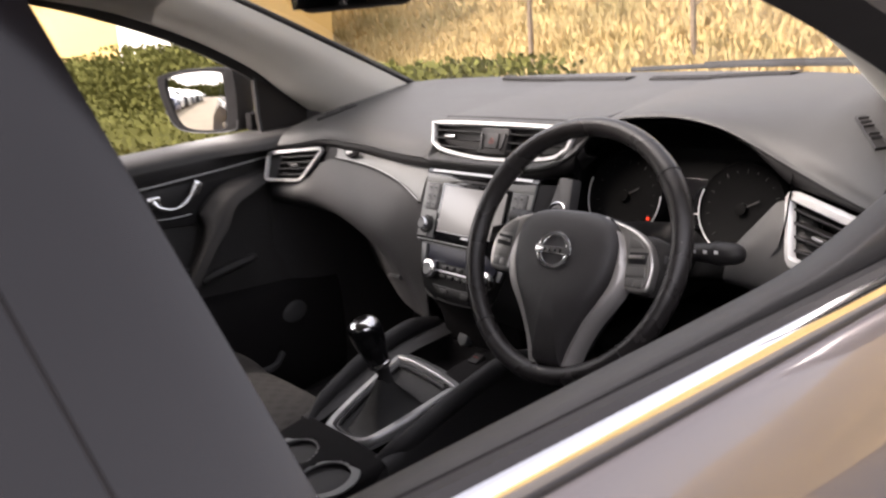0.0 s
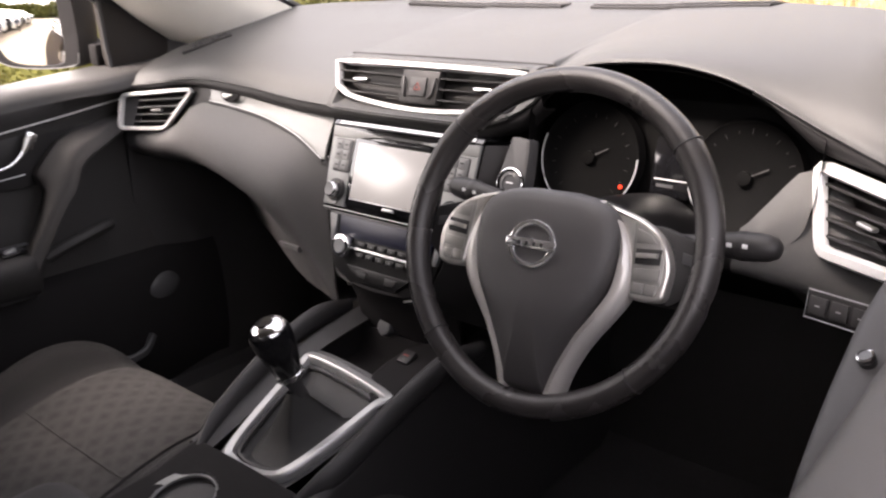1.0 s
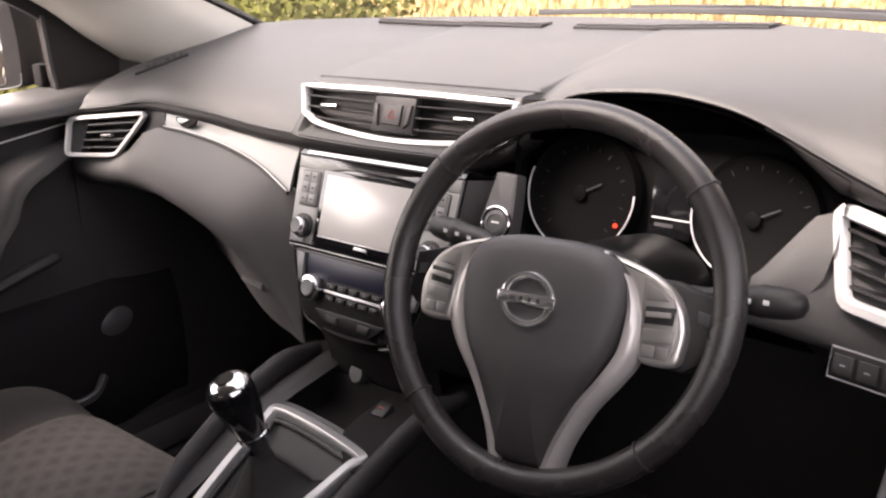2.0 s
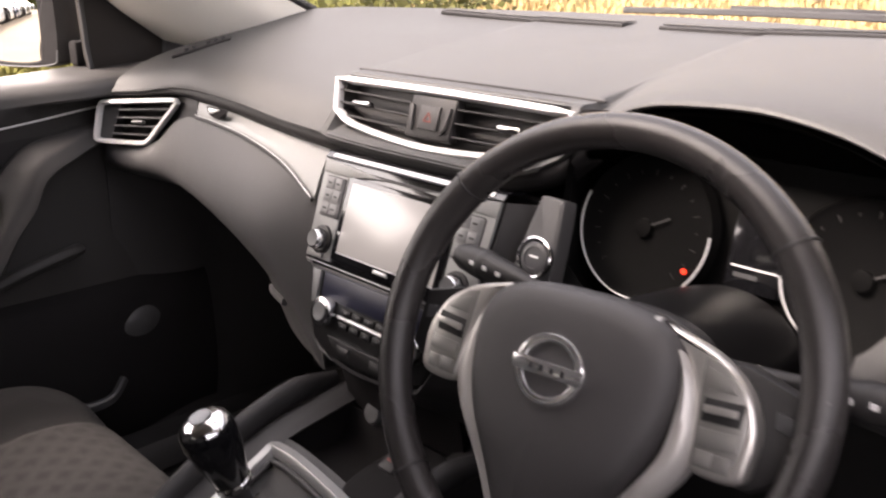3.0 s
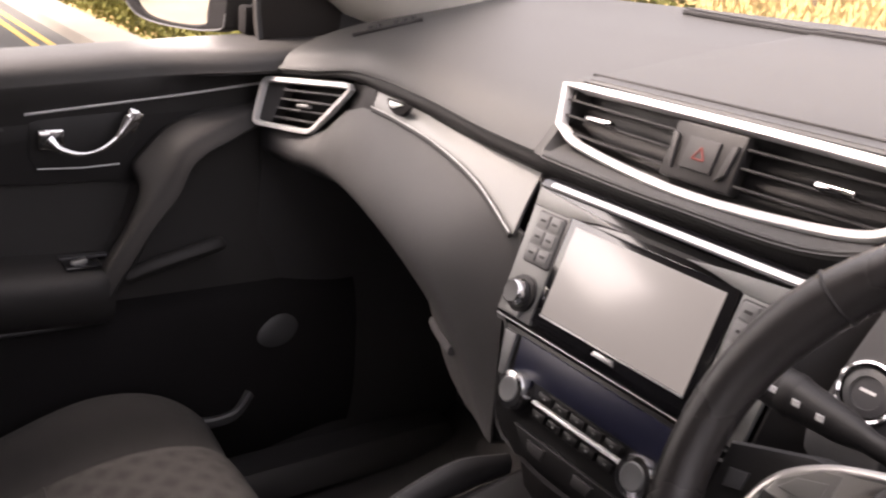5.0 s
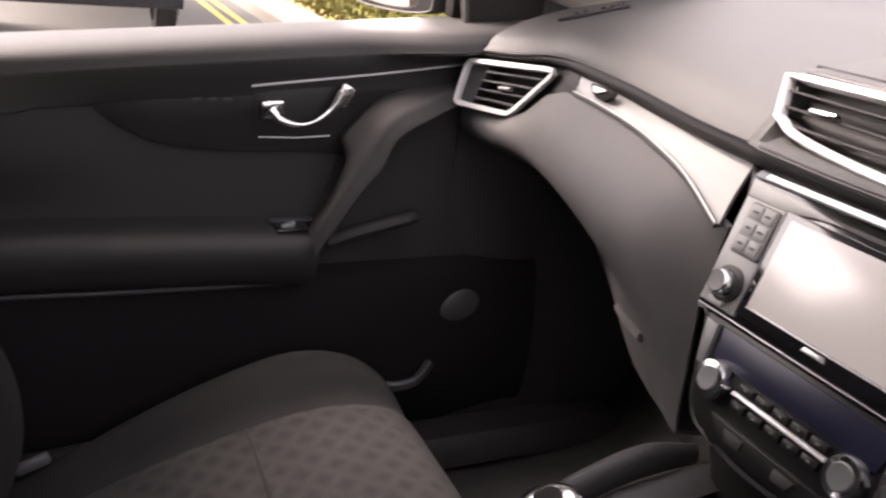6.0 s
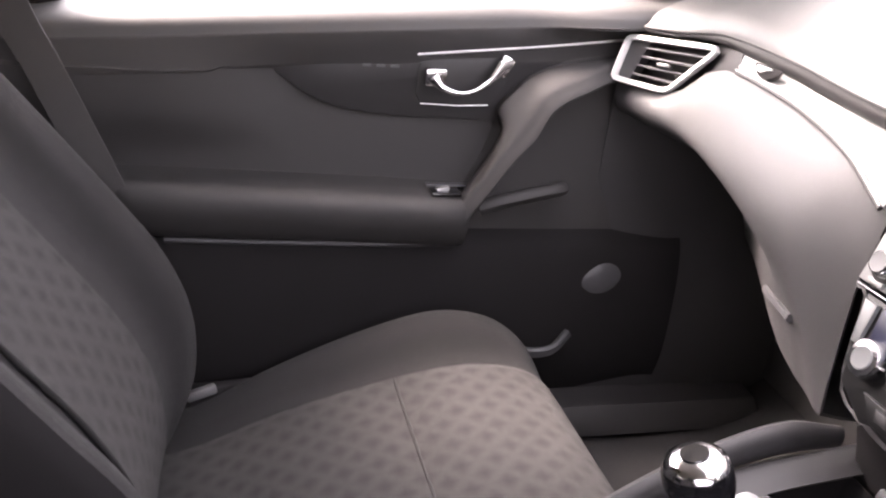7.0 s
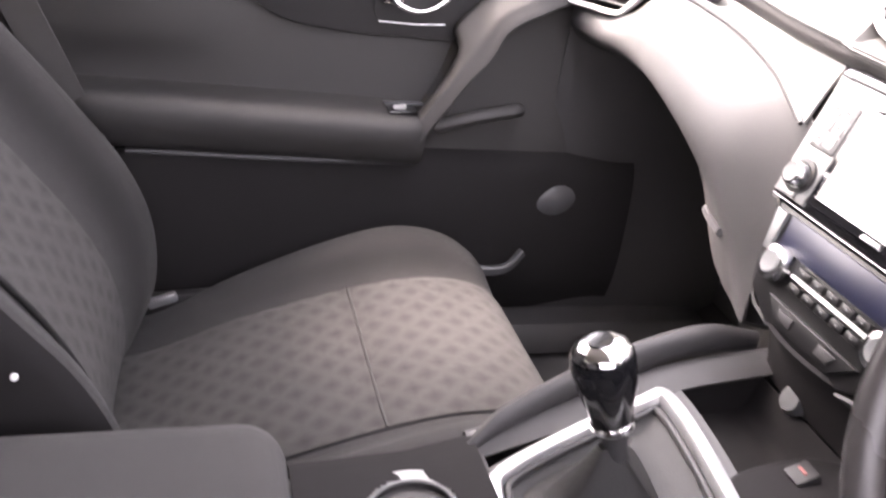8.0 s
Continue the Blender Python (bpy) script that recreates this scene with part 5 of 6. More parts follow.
part("switch_trim", rbox(0.012, 0.062, 0.004, 0.0015, pose(-0.716, -0.256, 0.7775)), BUTTON, pd, "grey trim bar behind the switch")
swp = part("window_switch", rbox(0.030, 0.045, 0.006, 0.002, pose(-0.695, -0.262, 0.773)), GLOSS, pd)
part("switch_lever", rbox(0.010, 0.020, 0.007, 0.002, pose(-0.695, -0.266, 0.778, 10, 0, 0)), SATIN, swp, "bright switch lever")
inner_e = spline([(-0.704, -0.010, 0.968), (-0.692, -0.042, 0.966), (-0.679, -0.083, 0.951), (-0.675, -0.115, 0.937), (-0.675, -0.136, 0.919), (-0.675, -0.148, 0.894), (-0.675, -0.160, 0.874), (-0.675, -0.176, 0.855), (-0.675, -0.194, 0.829), (-0.675, -0.208, 0.806), (-0.676, -0.229, 0.775), (-0.678, -0.246, 0.747), (-0.684, -0.252, 0.735)], 60)
outer_e = spline([(-0.725, 0.000, 0.978), (-0.716, -0.025, 0.975), (-0.714, -0.070, 0.969), (-0.713, -0.109, 0.963), (-0.712, -0.140, 0.950), (-0.710, -0.166, 0.928), (-0.708, -0.190, 0.900), (-0.707, -0.185, 0.878), (-0.706, -0.181, 0.862), (-0.703, -0.200, 0.818), (-0.702, -0.221, 0.785), (-0.702, -0.240, 0.757), (-0.706, -0.250, 0.742)], 60)
ring = []
for p, q in zip(inner_e, outer_e):
    ring.append(spline([p + [0.004, 0.014, -0.018], p + [0.003, 0.004, -0.004], lerp(p, q, 0.2) + [0.003, -0.002, 0.003], lerp(p, q, 0.8) + [0.002, -0.003, 0.004], q + [-0.002, 0.0, 0.0], q + [-0.030, 0.006, -0.008], lerp(p, q, 0.6) + [-0.034, 0.020, -0.022]], 26, True))
part("pull_grip", sheet(np.array(ring), round_v=True), DOORSKIN, pd, "curved dark pull grip")
part("grip_base", loft([[(-0.745, y0, z0) for y0, z0 in ((0.01, 0.99), (-0.10, 0.975), (-0.17, 0.92), (-0.20, 0.83), (-0.235, 0.76))], [(-0.70, y0 + 0.03, z0 - 0.020) for y0, z0 in ((0.01, 0.985), (-0.10, 0.965), (-0.17, 0.91), (-0.20, 0.83), (-0.23, 0.76))]], 5, 24, 0.004), DOORSKIN, pd)
part("pocket_ridge", sweep(spline([(-0.697, -0.205, 0.748), (-0.692, -0.17, 0.761), (-0.692, -0.12, 0.773), (-0.696, -0.085, 0.779), (-0.708, -0.072, 0.777)], 14), oval(0.012, 0.011, 10), up=(0, 0, 1)), DOORSKIN, pd)
part("pocket_lip", sweep(spline([(-0.722, -0.66, 0.686), (-0.716, -0.5, 0.684), (-0.714, -0.35, 0.682), (-0.718, -0.23, 0.680)], 18), oval(0.006, 0.005, 8), up=(0, 0, 1)), BUTTON, pd)
part("bottle_holder", sweep(spline([(-0.690, -0.135, 0.512), (-0.672, -0.10, 0.508), (-0.670, -0.06, 0.514), (-0.685, -0.03, 0.535)], 16), strip(0.012, 0.016), up=(0, 0, 1)), BUTTON, pd, "grey edge of the door pocket")

dd = thing("driver_door", "closed bronze driver's door with its window wound down", "car door", at=(0.80, -0.45, 0.40))
def sill_z(y):
    return 1.0215 + 0.040 * (y + 0.5)


def door_top(y):
    z = 1.055 + 0.076 * y + float(np.interp(y, [-0.27, -0.20, -0.05, 0.03], [0.0, 0.008, 0.034, 0.040]))
    return [(0.763, y, z - 0.045), (0.762, y, z - 0.013), (0.758, y, z - 0.006), (0.745, y, z - 0.0065), (0.730, y, z - 0.012), (0.719, y, z - 0.018), (0.7125, y, z - 0.026), (0.708, y, z - 0.040)]


part("belt_top", loft([door_top(y) for y in ys], 40, 40, 0.004), BELT, dd, "grey hard top of the door trim")
part("door_trim", loft([[(0.716, y, door_top(y)[-1][2] + 0.0015)] + door_inside(1, y)[5:] for y in ys], 40, 70, 0.004), DOORSKIN, dd, "dark grained door trim")


inner_e = spline([(0.690, -0.02, 0.985), (0.662, -0.07, 0.985), (0.656, -0.14, 0.966), (0.655, -0.19, 0.940), (0.655, -0.25, 0.898), (0.658, -0.31, 0.845), (0.668, -0.36, 0.80)], 40)
ring = []
for p in inner_e:
    ring.append(spline([p + [0.004, 0.016, -0.018], p + [-0.001, 0.006, -0.006], p + [0.004, 0.0, 0.004], p + [0.030, -0.002, 0.007], p + [0.055, 0.0, 0.004], p + [0.085, 0.01, -0.01], p + [0.05, 0.022, -0.024]], 26, True))
part("pull_grip", sheet(np.array(ring)[:, ::-1], round_v=True), LOWER, dd, "grey pull grip with switches")
for py, pz in ((-0.196, 0.946),):
    knob = part("switch_knob", lathe([(0.0065, -0.004), (0.0065, 0.004), (0.005, 0.0060), (0, 0.0060)], plane_frame((0.674, py, pz), (1, 0, 0), (-0.25, -0.45, 0.86)), 20), GLOSS, dd, "small round mirror switch")
    part("knob_edge", lathe([(0.0067, 0.002), (0.0073, 0.0035), (0.0066, 0.0056), (0.0050, 0.0063)], plane_frame((0.674, py, pz), (1, 0, 0), (-0.25, -0.45, 0.86)), 20), CHROME, knob)
for name, prof, mat, lab in (("inner_seal", [(0.7625, -0.014), (0.772, -0.012), (0.787, -0.014), (0.787, -0.04), (0.7625, -0.04)], MATTE, "black window seal"),
                             ("outer_seal", [(0.7875, -0.03), (0.7875, -0.003), (0.790, 0.003), (0.798, 0.003), (0.8025, -0.002), (0.802, -0.03)], RUBBER, "dark outer window seal"),
                             ("chrome_strip", [(0.8025, -0.03), (0.803, -0.003), (0.8050, 0.0003), (0.8080, -0.002), (0.8105, -0.0075), (0.8122, -0.0145), (0.809, -0.03)], CHROME, "polished chrome strip under the window"),
                             ("strip_gap", [(0.809, -0.03), (0.8118, -0.0145), (0.8138, -0.0152), (0.8150, -0.0185), (0.812, -0.03)], RUBBER, "dark brown gap under the chrome strip")):
    rows = [[(px, y, sill_z(y) + pz) for px, pz in prof] for y in np.linspace(-1.05, 0.10, 40)]
    part(name, sheet(np.array(rows), round_v=True), mat, dd, lab)
skin_rows = []
for y in np.linspace(-1.12, 0.16, 24):
    z = sill_z(y)
    skin_rows.append([(0.8125, y, z - 0.0180), (0.823, y, z - 0.0235), (0.848, y, z - 0.068), (0.868, y, z - 0.130), (0.880, y, 0.80), (0.885, y, 0.68), (0.878, y, 0.60), (0.890, y, 0.52), (0.885, y, 0.40), (0.865, y, 0.30)])
part("outer_skin", sheet(np.array([spline(r, 30) for r in skin_rows])[:, ::-1], 0.004), PAINT, dd, "bronze metallic outer panel")

outer_p = np.array([spline(r, 30) for r in skin_rows]) * [-1, 1, 1]
part("outer_skin", sheet(outer_p, 0.004), PAINT, pd, "bronze metallic outer panel")

# ---- body shell: pillars, roof, windows ----
def frame_line(s):
    """The upper edge of the side window, from the mirror to the rear pillar."""
    return spline([(s * 0.752, 0.16, 1.085), (s * 0.745, 0.06, 1.150), (s * 0.738, -0.02, 1.209), (s * 0.715, -0.15, 1.270), (s * 0.695, -0.28, 1.316), (s * 0.668, -0.45, 1.360), (s * 0.645, -0.65, 1.392), (s * 0.635, -0.85, 1.404)], 50)


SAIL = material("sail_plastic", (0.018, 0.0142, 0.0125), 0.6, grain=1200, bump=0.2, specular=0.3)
for s, side in ((-1, "left"), (1, "right")):
    fl = frame_line(s)
    fr = new("window_frame_1" if s < 0 else "window_frame_2", finish("window_frame", sweep(fl, [(-0.020, -0.012), (0.018, -0.012), (0.022, 0.010), (0.0, 0.020), (-0.020, 0.012)], up=(s, 0, 0.3), scale=np.full(len(fl), 1.0 if s < 0 else 2.3)), RUBBER))
    tagged(fr, "black rubber-edged frame of the front side window", "window frame", kind="structure")
    # A-pillar trim between window frame and windscreen
    a = spline([(s * 0.735, 0.155, 1.090), (s * 0.722, 0.06, 1.152), (s * 0.716, -0.02, 1.212), (s * 0.694, -0.15, 1.274), (s * 0.674, -0.28, 1.320), (s * 0.648, -0.45, 1.366), (s * 0.63, -0.60, 1.392)], 30)
    b = spline([(s * 0.560, 0.310, 1.150), (s * 0.566, 0.215, 1.196), (s * 0.566, 0.12, 1.238), (s * 0.562, -0.02, 1.299), (s * 0.556, -0.17, 1.362), (s * 0.545, -0.33, 1.422), (s * 0.53, -0.42, 1.446)], 30)
    m1 = lerp(a, b, 0.35) + np.array([-s * 0.020, -0.035, -0.004])
    m2 = lerp(a, b, 0.78) + np.array([-s * 0.012, -0.030, -0.006])
    g = np.array([spline([p, q, r, t], 14) for p, q, r, t in zip(a, m1, m2, b)])
    if s > 0:
        g = g[:, ::-1]
    tagged(new("pillar_1" if s < 0 else "pillar_2", finish("pillar", sheet(g, 0.006), PILLAR)), "pale grey windscreen pillar trim rising from the dashboard", "pillar", kind="structure")
    # dark outer cover of the pillar
    out = np.array([s * 0.012, 0.004, 0.010])
    cover = np.array([[p + out * 0.6, lerp(p, q, 0.4) + out * 1.5, lerp(p, q, 0.75) + out * 1.4, q + out * 0.6] for p, q in zip(lerp(a, b, 0.04), lerp(a, b, 0.95))])
    tagged(new("trim_6" if s < 0 else "trim_7", finish("trim", sheet(cover if s > 0 else cover[:, ::-1], 0.003), RUBBER)), "black outer cover of the windscreen pillar", "trim", kind="structure")
    # black outer edge of the pillar along the glass
    tagged(new("trim_1" if s < 0 else "trim_2", finish("trim", sweep(b + np.array([s * 0.006, 0.010, 0.004]), strip(0.024, 0.010), up=(0, 0.4, 1)), RUBBER)), "black windscreen edge trim", "trim", kind="structure")
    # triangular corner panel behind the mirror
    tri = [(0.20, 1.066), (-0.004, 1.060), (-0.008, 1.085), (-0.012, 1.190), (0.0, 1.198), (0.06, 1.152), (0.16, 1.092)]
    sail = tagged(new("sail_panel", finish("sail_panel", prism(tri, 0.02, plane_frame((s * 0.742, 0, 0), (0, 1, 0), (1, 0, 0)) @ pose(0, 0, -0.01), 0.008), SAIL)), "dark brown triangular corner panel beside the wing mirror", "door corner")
    part("edge_strip", sweep([(s * 0.7315, -0.006, 1.064), (s * 0.7315, -0.010, 1.10), (s * 0.7315, -0.012, 1.188)], oval(0.0045, 0.0035, 8), up=(s, 0, 0)), LOWER, sail, "grey rounded edge strip")

# B-pillars, roof and the rear cabin
for s in (-1, 1):
    foot_p, top_p = Vector((s * 0.785, -0.785, 1.03)), Vector((s * 0.560, -0.872, 1.395))
    rows = []
    for t in np.linspace(-0.15, 1.08, 16):
        c = foot_p.lerp(top_p, t)
        rows.append([(c.x - s * 0.050, c.y - 0.03, c.z), (c.x - s * 0.030, c.y - 0.004, c.z), (c.x - s * 0.004, c.y, c.z), (c.x + s * 0.010, c.y - 0.03, c.z), (c.x + s * 0.018, c.y - 0.16, c.z), (c.x + s * 0.012, c.y - 0.28, c.z), (c.x - s * 0.03, c.y - 0.29, c.z), (c.x - s * 0.06, c.y - 0.16, c.z)])
    tagged(new("pillar_3" if s < 0 else "pillar_4", finish("pillar", sheet(np.array(rows), round_v=True), material("door_pillar_%d" % (s + 2), (0.0085, 0.0074, 0.0085), 0.20, bump=0.02, specular=0.45))), "grey-brown centre pillar between front and rear doors", "pillar", kind="structure")
    if s > 0:
        seam = [foot_p.lerp(top_p, t) + Vector((0.0125, -0.081, 0.0)) for t in np.linspace(-0.1, 1.05, 10)]
        tagged(new("trim_5", finish("trim", sweep(seam, oval(0.0012, 0.0012, 8), up=(1, 0, 0)), MATTE)), "dark gap line down the centre pillar", "trim", kind="structure")
    # lower rear side and its window line
    rear = [[(s * 0.80, y, 1.03 + 0.03 * (y < -1.5)), (s * 0.85, y, 0.95), (s * 0.88, y, 0.7), (s * 0.87, y, 0.35)] for y in (-1.06, -1.5, -2.0, -2.6)]
    tagged(new("wall_%s" % ("west" if s < 0 else "east"), finish("rear_side", loft(rear, 10, 12, 0.08), PAINT)), "bronze rear door and flank of the car", "car body", kind="structure")
    tagged(new("pillar_5" if s < 0 else "pillar_6", finish("pillar", sweep([(s * 0.78, -2.0, 1.0), (s * 0.70, -2.05, 1.25), (s * 0.60, -2.0, 1.44)], strip(0.30, 0.06), up=(s, 0, 0.3)), PILLAR)), "pale rear pillar trim", "pillar", kind="structure")

roof_rows = []
for y, z, w in ((-0.30, 1.415, 0.50), (-0.42, 1.448, 0.53), (-0.60, 1.478, 0.57), (-0.90, 1.500, 0.60), (-1.4, 1.505, 0.60), (-2.0, 1.47, 0.57), (-2.35, 1.42, 0.52)):
    roof_rows.append([(-w - 0.06, y, z - 0.075), (-w, y, z - 0.035), (-w * 0.6, y, z - 0.006), (0, y, z), (w * 0.6, y, z - 0.006), (w, y, z - 0.035), (w + 0.06, y, z - 0.075)])
tagged(new("ceiling", finish("ceiling", loft(roof_rows, 40, 24, 0.05), LINER)), "pale grey woven headliner under the roof", "headliner", kind="structure")
roof_skin = [[(px * 1.02, py, pz + 0.022) for px, py, pz in row] for row in roof_rows]
tagged(new("roof", finish("roof", loft(roof_skin, 40, 24, 0.006), PAINT)), "bronze metallic roof of the car", "car roof", kind="structure")
tagged(new("floor", finish("floor", loft([[(-0.80, y, 0.42), (-0.70, y, z), (-0.14, y, z), (0, y, z + 0.05), (0.14, y, z), (0.70, y, z), (0.80, y, 0.42)] for y, z in ((0.55, 0.62), (0.38, 0.42), (0.20, 0.36), (-0.3, 0.35), (-1.0, 0.35), (-1.3, 0.36), (-1.6, 0.60), (-2.5, 0.62))], 60, 30, 0.02), CARPET)), "dark carpeted car floor and footwells", "car floor", kind="structure")
tagged(new("bulkhead", finish("bulkhead", loft([[(x, glass_foot(x) - 0.012, 1.150 - 0.06 * max(0, (abs(x) - 0.56) / 0.14)), (x, glass_foot(x) + 0.02, 1.10), (x, max(0.36, 0.50 - 0.3 * x * x), 0.9), (x, 0.40, 0.65), (x, 0.40, 0.36)] for x in (-0.74, -0.7, -0.56, -0.4, -0.2, 0, 0.2, 0.4, 0.56, 0.7, 0.74)], 40, 18, 0.02), DARK)), "black bulkhead ahead of the footwells", "car body", kind="structure")
for s in (-1, 1):
    rows = [[(s * 0.728, 0.00, 0.94), (s * 0.735, 0.0, 0.80), (s * 0.735, 0.0, 0.62), (s * 0.72, 0.0, 0.34)], [(s * 0.722, 0.10, 1.06), (s * 0.725, 0.12, 0.80), (s * 0.72, 0.12, 0.62), (s * 0.71, 0.12, 0.34)], [(s * 0.722, 0.20, 1.085), (s * 0.725, 0.22, 0.80), (s * 0.72, 0.22, 0.62), (s * 0.71, 0.22, 0.34)], [(s * 0.71, 0.42, 1.13), (s * 0.72, 0.42, 0.80), (s * 0.70, 0.42, 0.62), (s * 0.69, 0.42, 0.34)]]
    g = np.array([spline(r, 14) for r in spline(np.array(rows), 14)])
    tagged(new("kick_panel", finish("kick_panel", sheet(g if s > 0 else g[:, ::-1], 0.01), DARK)), "dark footwell side panel", "car trim", kind="structure")
    tagged(new("wing", finish("wing", loft([[(s * 0.76, y, 1.07), (s * 0.84, y, 1.00), (s * 0.89, y, 0.85), (s * 0.88, y, 0.45)] for y in (0.15, 0.5, 1.0, 1.5)], 10, 14, 0.02), PAINT)), "bronze front wing of the car", "car body", kind="structure")
# added pale bulge in place of the patch of light on the footwell side
rows = []
for u in np.linspace(0, 1, 14):
    y0 = lerp(-0.064, 0.078, u)
    tall = 0.036 * math.sin(math.pi * u ** 1.4) ** 0.8 + 0.002
    rows.append([(-0.716 + 0.020 * math.sin(math.pi * u ** 1.4) ** 0.8 * math.cos(a) ** 1.3, y0, 0.606 + 0.02 * u + tall * math.sin(a)) for a in np.linspace(-math.pi / 2, math.pi / 2, 15)])
solid("footwell_light_patch", sheet(np.array(rows)[::-1]), BUTTON, "pale bulge standing in for a patch of light on the footwell side", "cover", angle=180)
tagged(new("sill_plate", finish("sill_plate", sheet(np.array([[(-0.715, y, 0.404), (-0.690, y, 0.404), (-0.660, y, 0.402), (-0.645, y, 0.388), (-0.640, y, 0.36)] for y in np.linspace(-0.6, 0.34, 20)]), 0.004), DARK)), "grey plastic sill plate beside the carpet", "sill plate", kind="structure")
tagged(new("wall_south", finish("tailgate", loft([[(x, -2.55, 0.4), (x, -2.62, 0.8), (x, -2.58, 1.05)] for x in (-0.85, 0, 0.85)], 8, 10, 0.06), PAINT)), "bronze tailgate of the car", "car body", kind="structure")
rb = thing("rear_bench", "dark cloth rear bench seat", "car seat", at=(0, -1.5, 0.5))
part("cushion", rbox(1.30, 0.50, 0.18, 0.06, pose(0, -1.42, 0.52), 4), SIDECLOTH, rb)
part("backrest", rbox(1.30, 0.16, 0.62, 0.06, pose(0, -1.76, 0.86, 18, 0, 0), 4), SIDECLOTH, rb)

# windscreen and the passenger's side window
ws_low = [(x, glass_foot(x) + 0.012, 1.158 - 0.02 * max(0, abs(x) - 0.5) / 0.24) for x in np.linspace(-0.60, 0.60, 17)]
ws_high = [(x * 0.90, -0.30 - 0.16 * x * x, 1.432 - 0.03 * x * x * 4 * 0.36) for x in np.linspace(-0.60, 0.60, 17)]
rows = [[lerp(np.array(a), np.array(b), t) + np.array([0, 0, 0.03 * math.sin(math.pi * t)]) for a, b in zip(ws_low, ws_high)] for t in np.linspace(0, 1, 9)]
ws = tagged(new("windscreen", finish("windscreen", sheet(np.array(rows)[::-1]), GLASS)), "clear laminated windscreen", "windscreen", kind="structure")
ws.visible_shadow = False
cowl = [(x, glass_foot(x) + 0.020, 1.150) for x in np.linspace(-0.62, 0.62, 24)]
tagged(new("trim_3", finish("trim", sweep(cowl, strip(0.03, 0.010), up=(0, -0.3, 1)), RUBBER)), "black rubber strip at the foot of the windscreen", "trim", kind="structure")
fl = frame_line(-1)[6:]
rows = [[(p[0] * 1.0 - 0.002, p[1], p[2]), (lerp(p[0], -0.79, 0.5) - 0.008, p[1], lerp(p[2], belt_z(p[1]), 0.5)), (-0.792, p[1], belt_z(p[1]) - 0.015)] for p in fl]
pw = tagged(new("window_1", finish("window", sheet(np.array([spline(r, 6) for r in rows])), GLASS)), "clear passenger side window, closed", "window", kind="structure")
pw.visible_shadow = False

TINT = glass("tinted_glass", (0.10, 0.105, 0.10))
for s in (-1, 1):
    rows = [[(s * 0.795, y, 1.03), (s * 0.735, y, 1.22), (s * 0.625, y, 1.42)] for y in (-1.05, -1.5, -2.0, -2.4)]
    rows = np.array([spline(r, 6) for r in rows])
    tagged(new("window_2" if s < 0 else "window_3", finish("window", sheet(rows if s < 0 else rows[:, ::-1]), TINT)), "dark privacy-tinted rear side window", "window", kind="structure")
rows = np.array([[(x, -2.58, 1.05), (x, -2.50, 1.25), (x, -2.36, 1.43)] for x in (-0.78, -0.3, 0.3, 0.78)])
tagged(new("window_4", finish("window", sheet(rows), TINT)), "dark privacy-tinted tailgate window", "window", kind="structure")

# bonnet ahead of the windscreen
bon = [[(x, y, z - 0.09 * (x / 0.75) ** 2) for x in np.linspace(-0.80, 0.80, 9)] for y, z in ((0.50, 1.09), (0.80, 1.06), (1.20, 1.00), (1.50, 0.90), (1.58, 0.70), (1.56, 0.35))]
tagged(new("bonnet", finish("bonnet", loft(bon, 24, 30, 0.03), PAINT)), "bronze metallic bonnet of the car", "car body", kind="structure")

# wheels under the car
for wx, wy in ((-0.78, 0.95), (0.78, 0.95), (-0.78, -1.72), (0.78, -1.72)):
    s = 1 if wx > 0 else -1
    wh = thing("car_wheel", "black-tyred alloy wheel of the car on the asphalt", "car wheel", "car wheels", at=(wx, wy, 0))
    axle = plane_frame((wx, wy, 0.335), (0, 1, 0), (s, 0, 0))
    part("tyre", lathe([(0.21, -0.10), (0.29, -0.11), (0.33, -0.085), (0.335, 0.0), (0.33, 0.085), (0.29, 0.11), (0.21, 0.10)], axle, 40), RUBBER, wh)
    part("rim", lathe([(0.215, 0.06), (0.21, 0.10), (0.19, 0.085), (0.06, 0.065), (0.0, 0.07)], axle, 32), SATIN, wh, "silver alloy rim")

# ---- mirrors ----
rv = thing("rear_view_mirror", "black interior rear-view mirror hanging at the windscreen", "mirror", at=(-0.02, -0.19, 1.32))
part("housing", rbox(0.25, 0.045, 0.074, 0.024, pose(-0.050, -0.185, 1.333, 10, 0, 10), 5), BLACK, rv)
part("mirror_glass", rbox(0.225, 0.002, 0.054, 0.0, pose(-0.054, -0.2085, 1.329, 10, 0, 10)), MIRROR, rv)
part("stem", sweep([(-0.04, -0.17, 1.340), (0.0, -0.12, 1.385), (0.0, -0.10, 1.40)], oval(0.012, 0.012, 10), up=(1, 0, 0)), BLACK, rv)


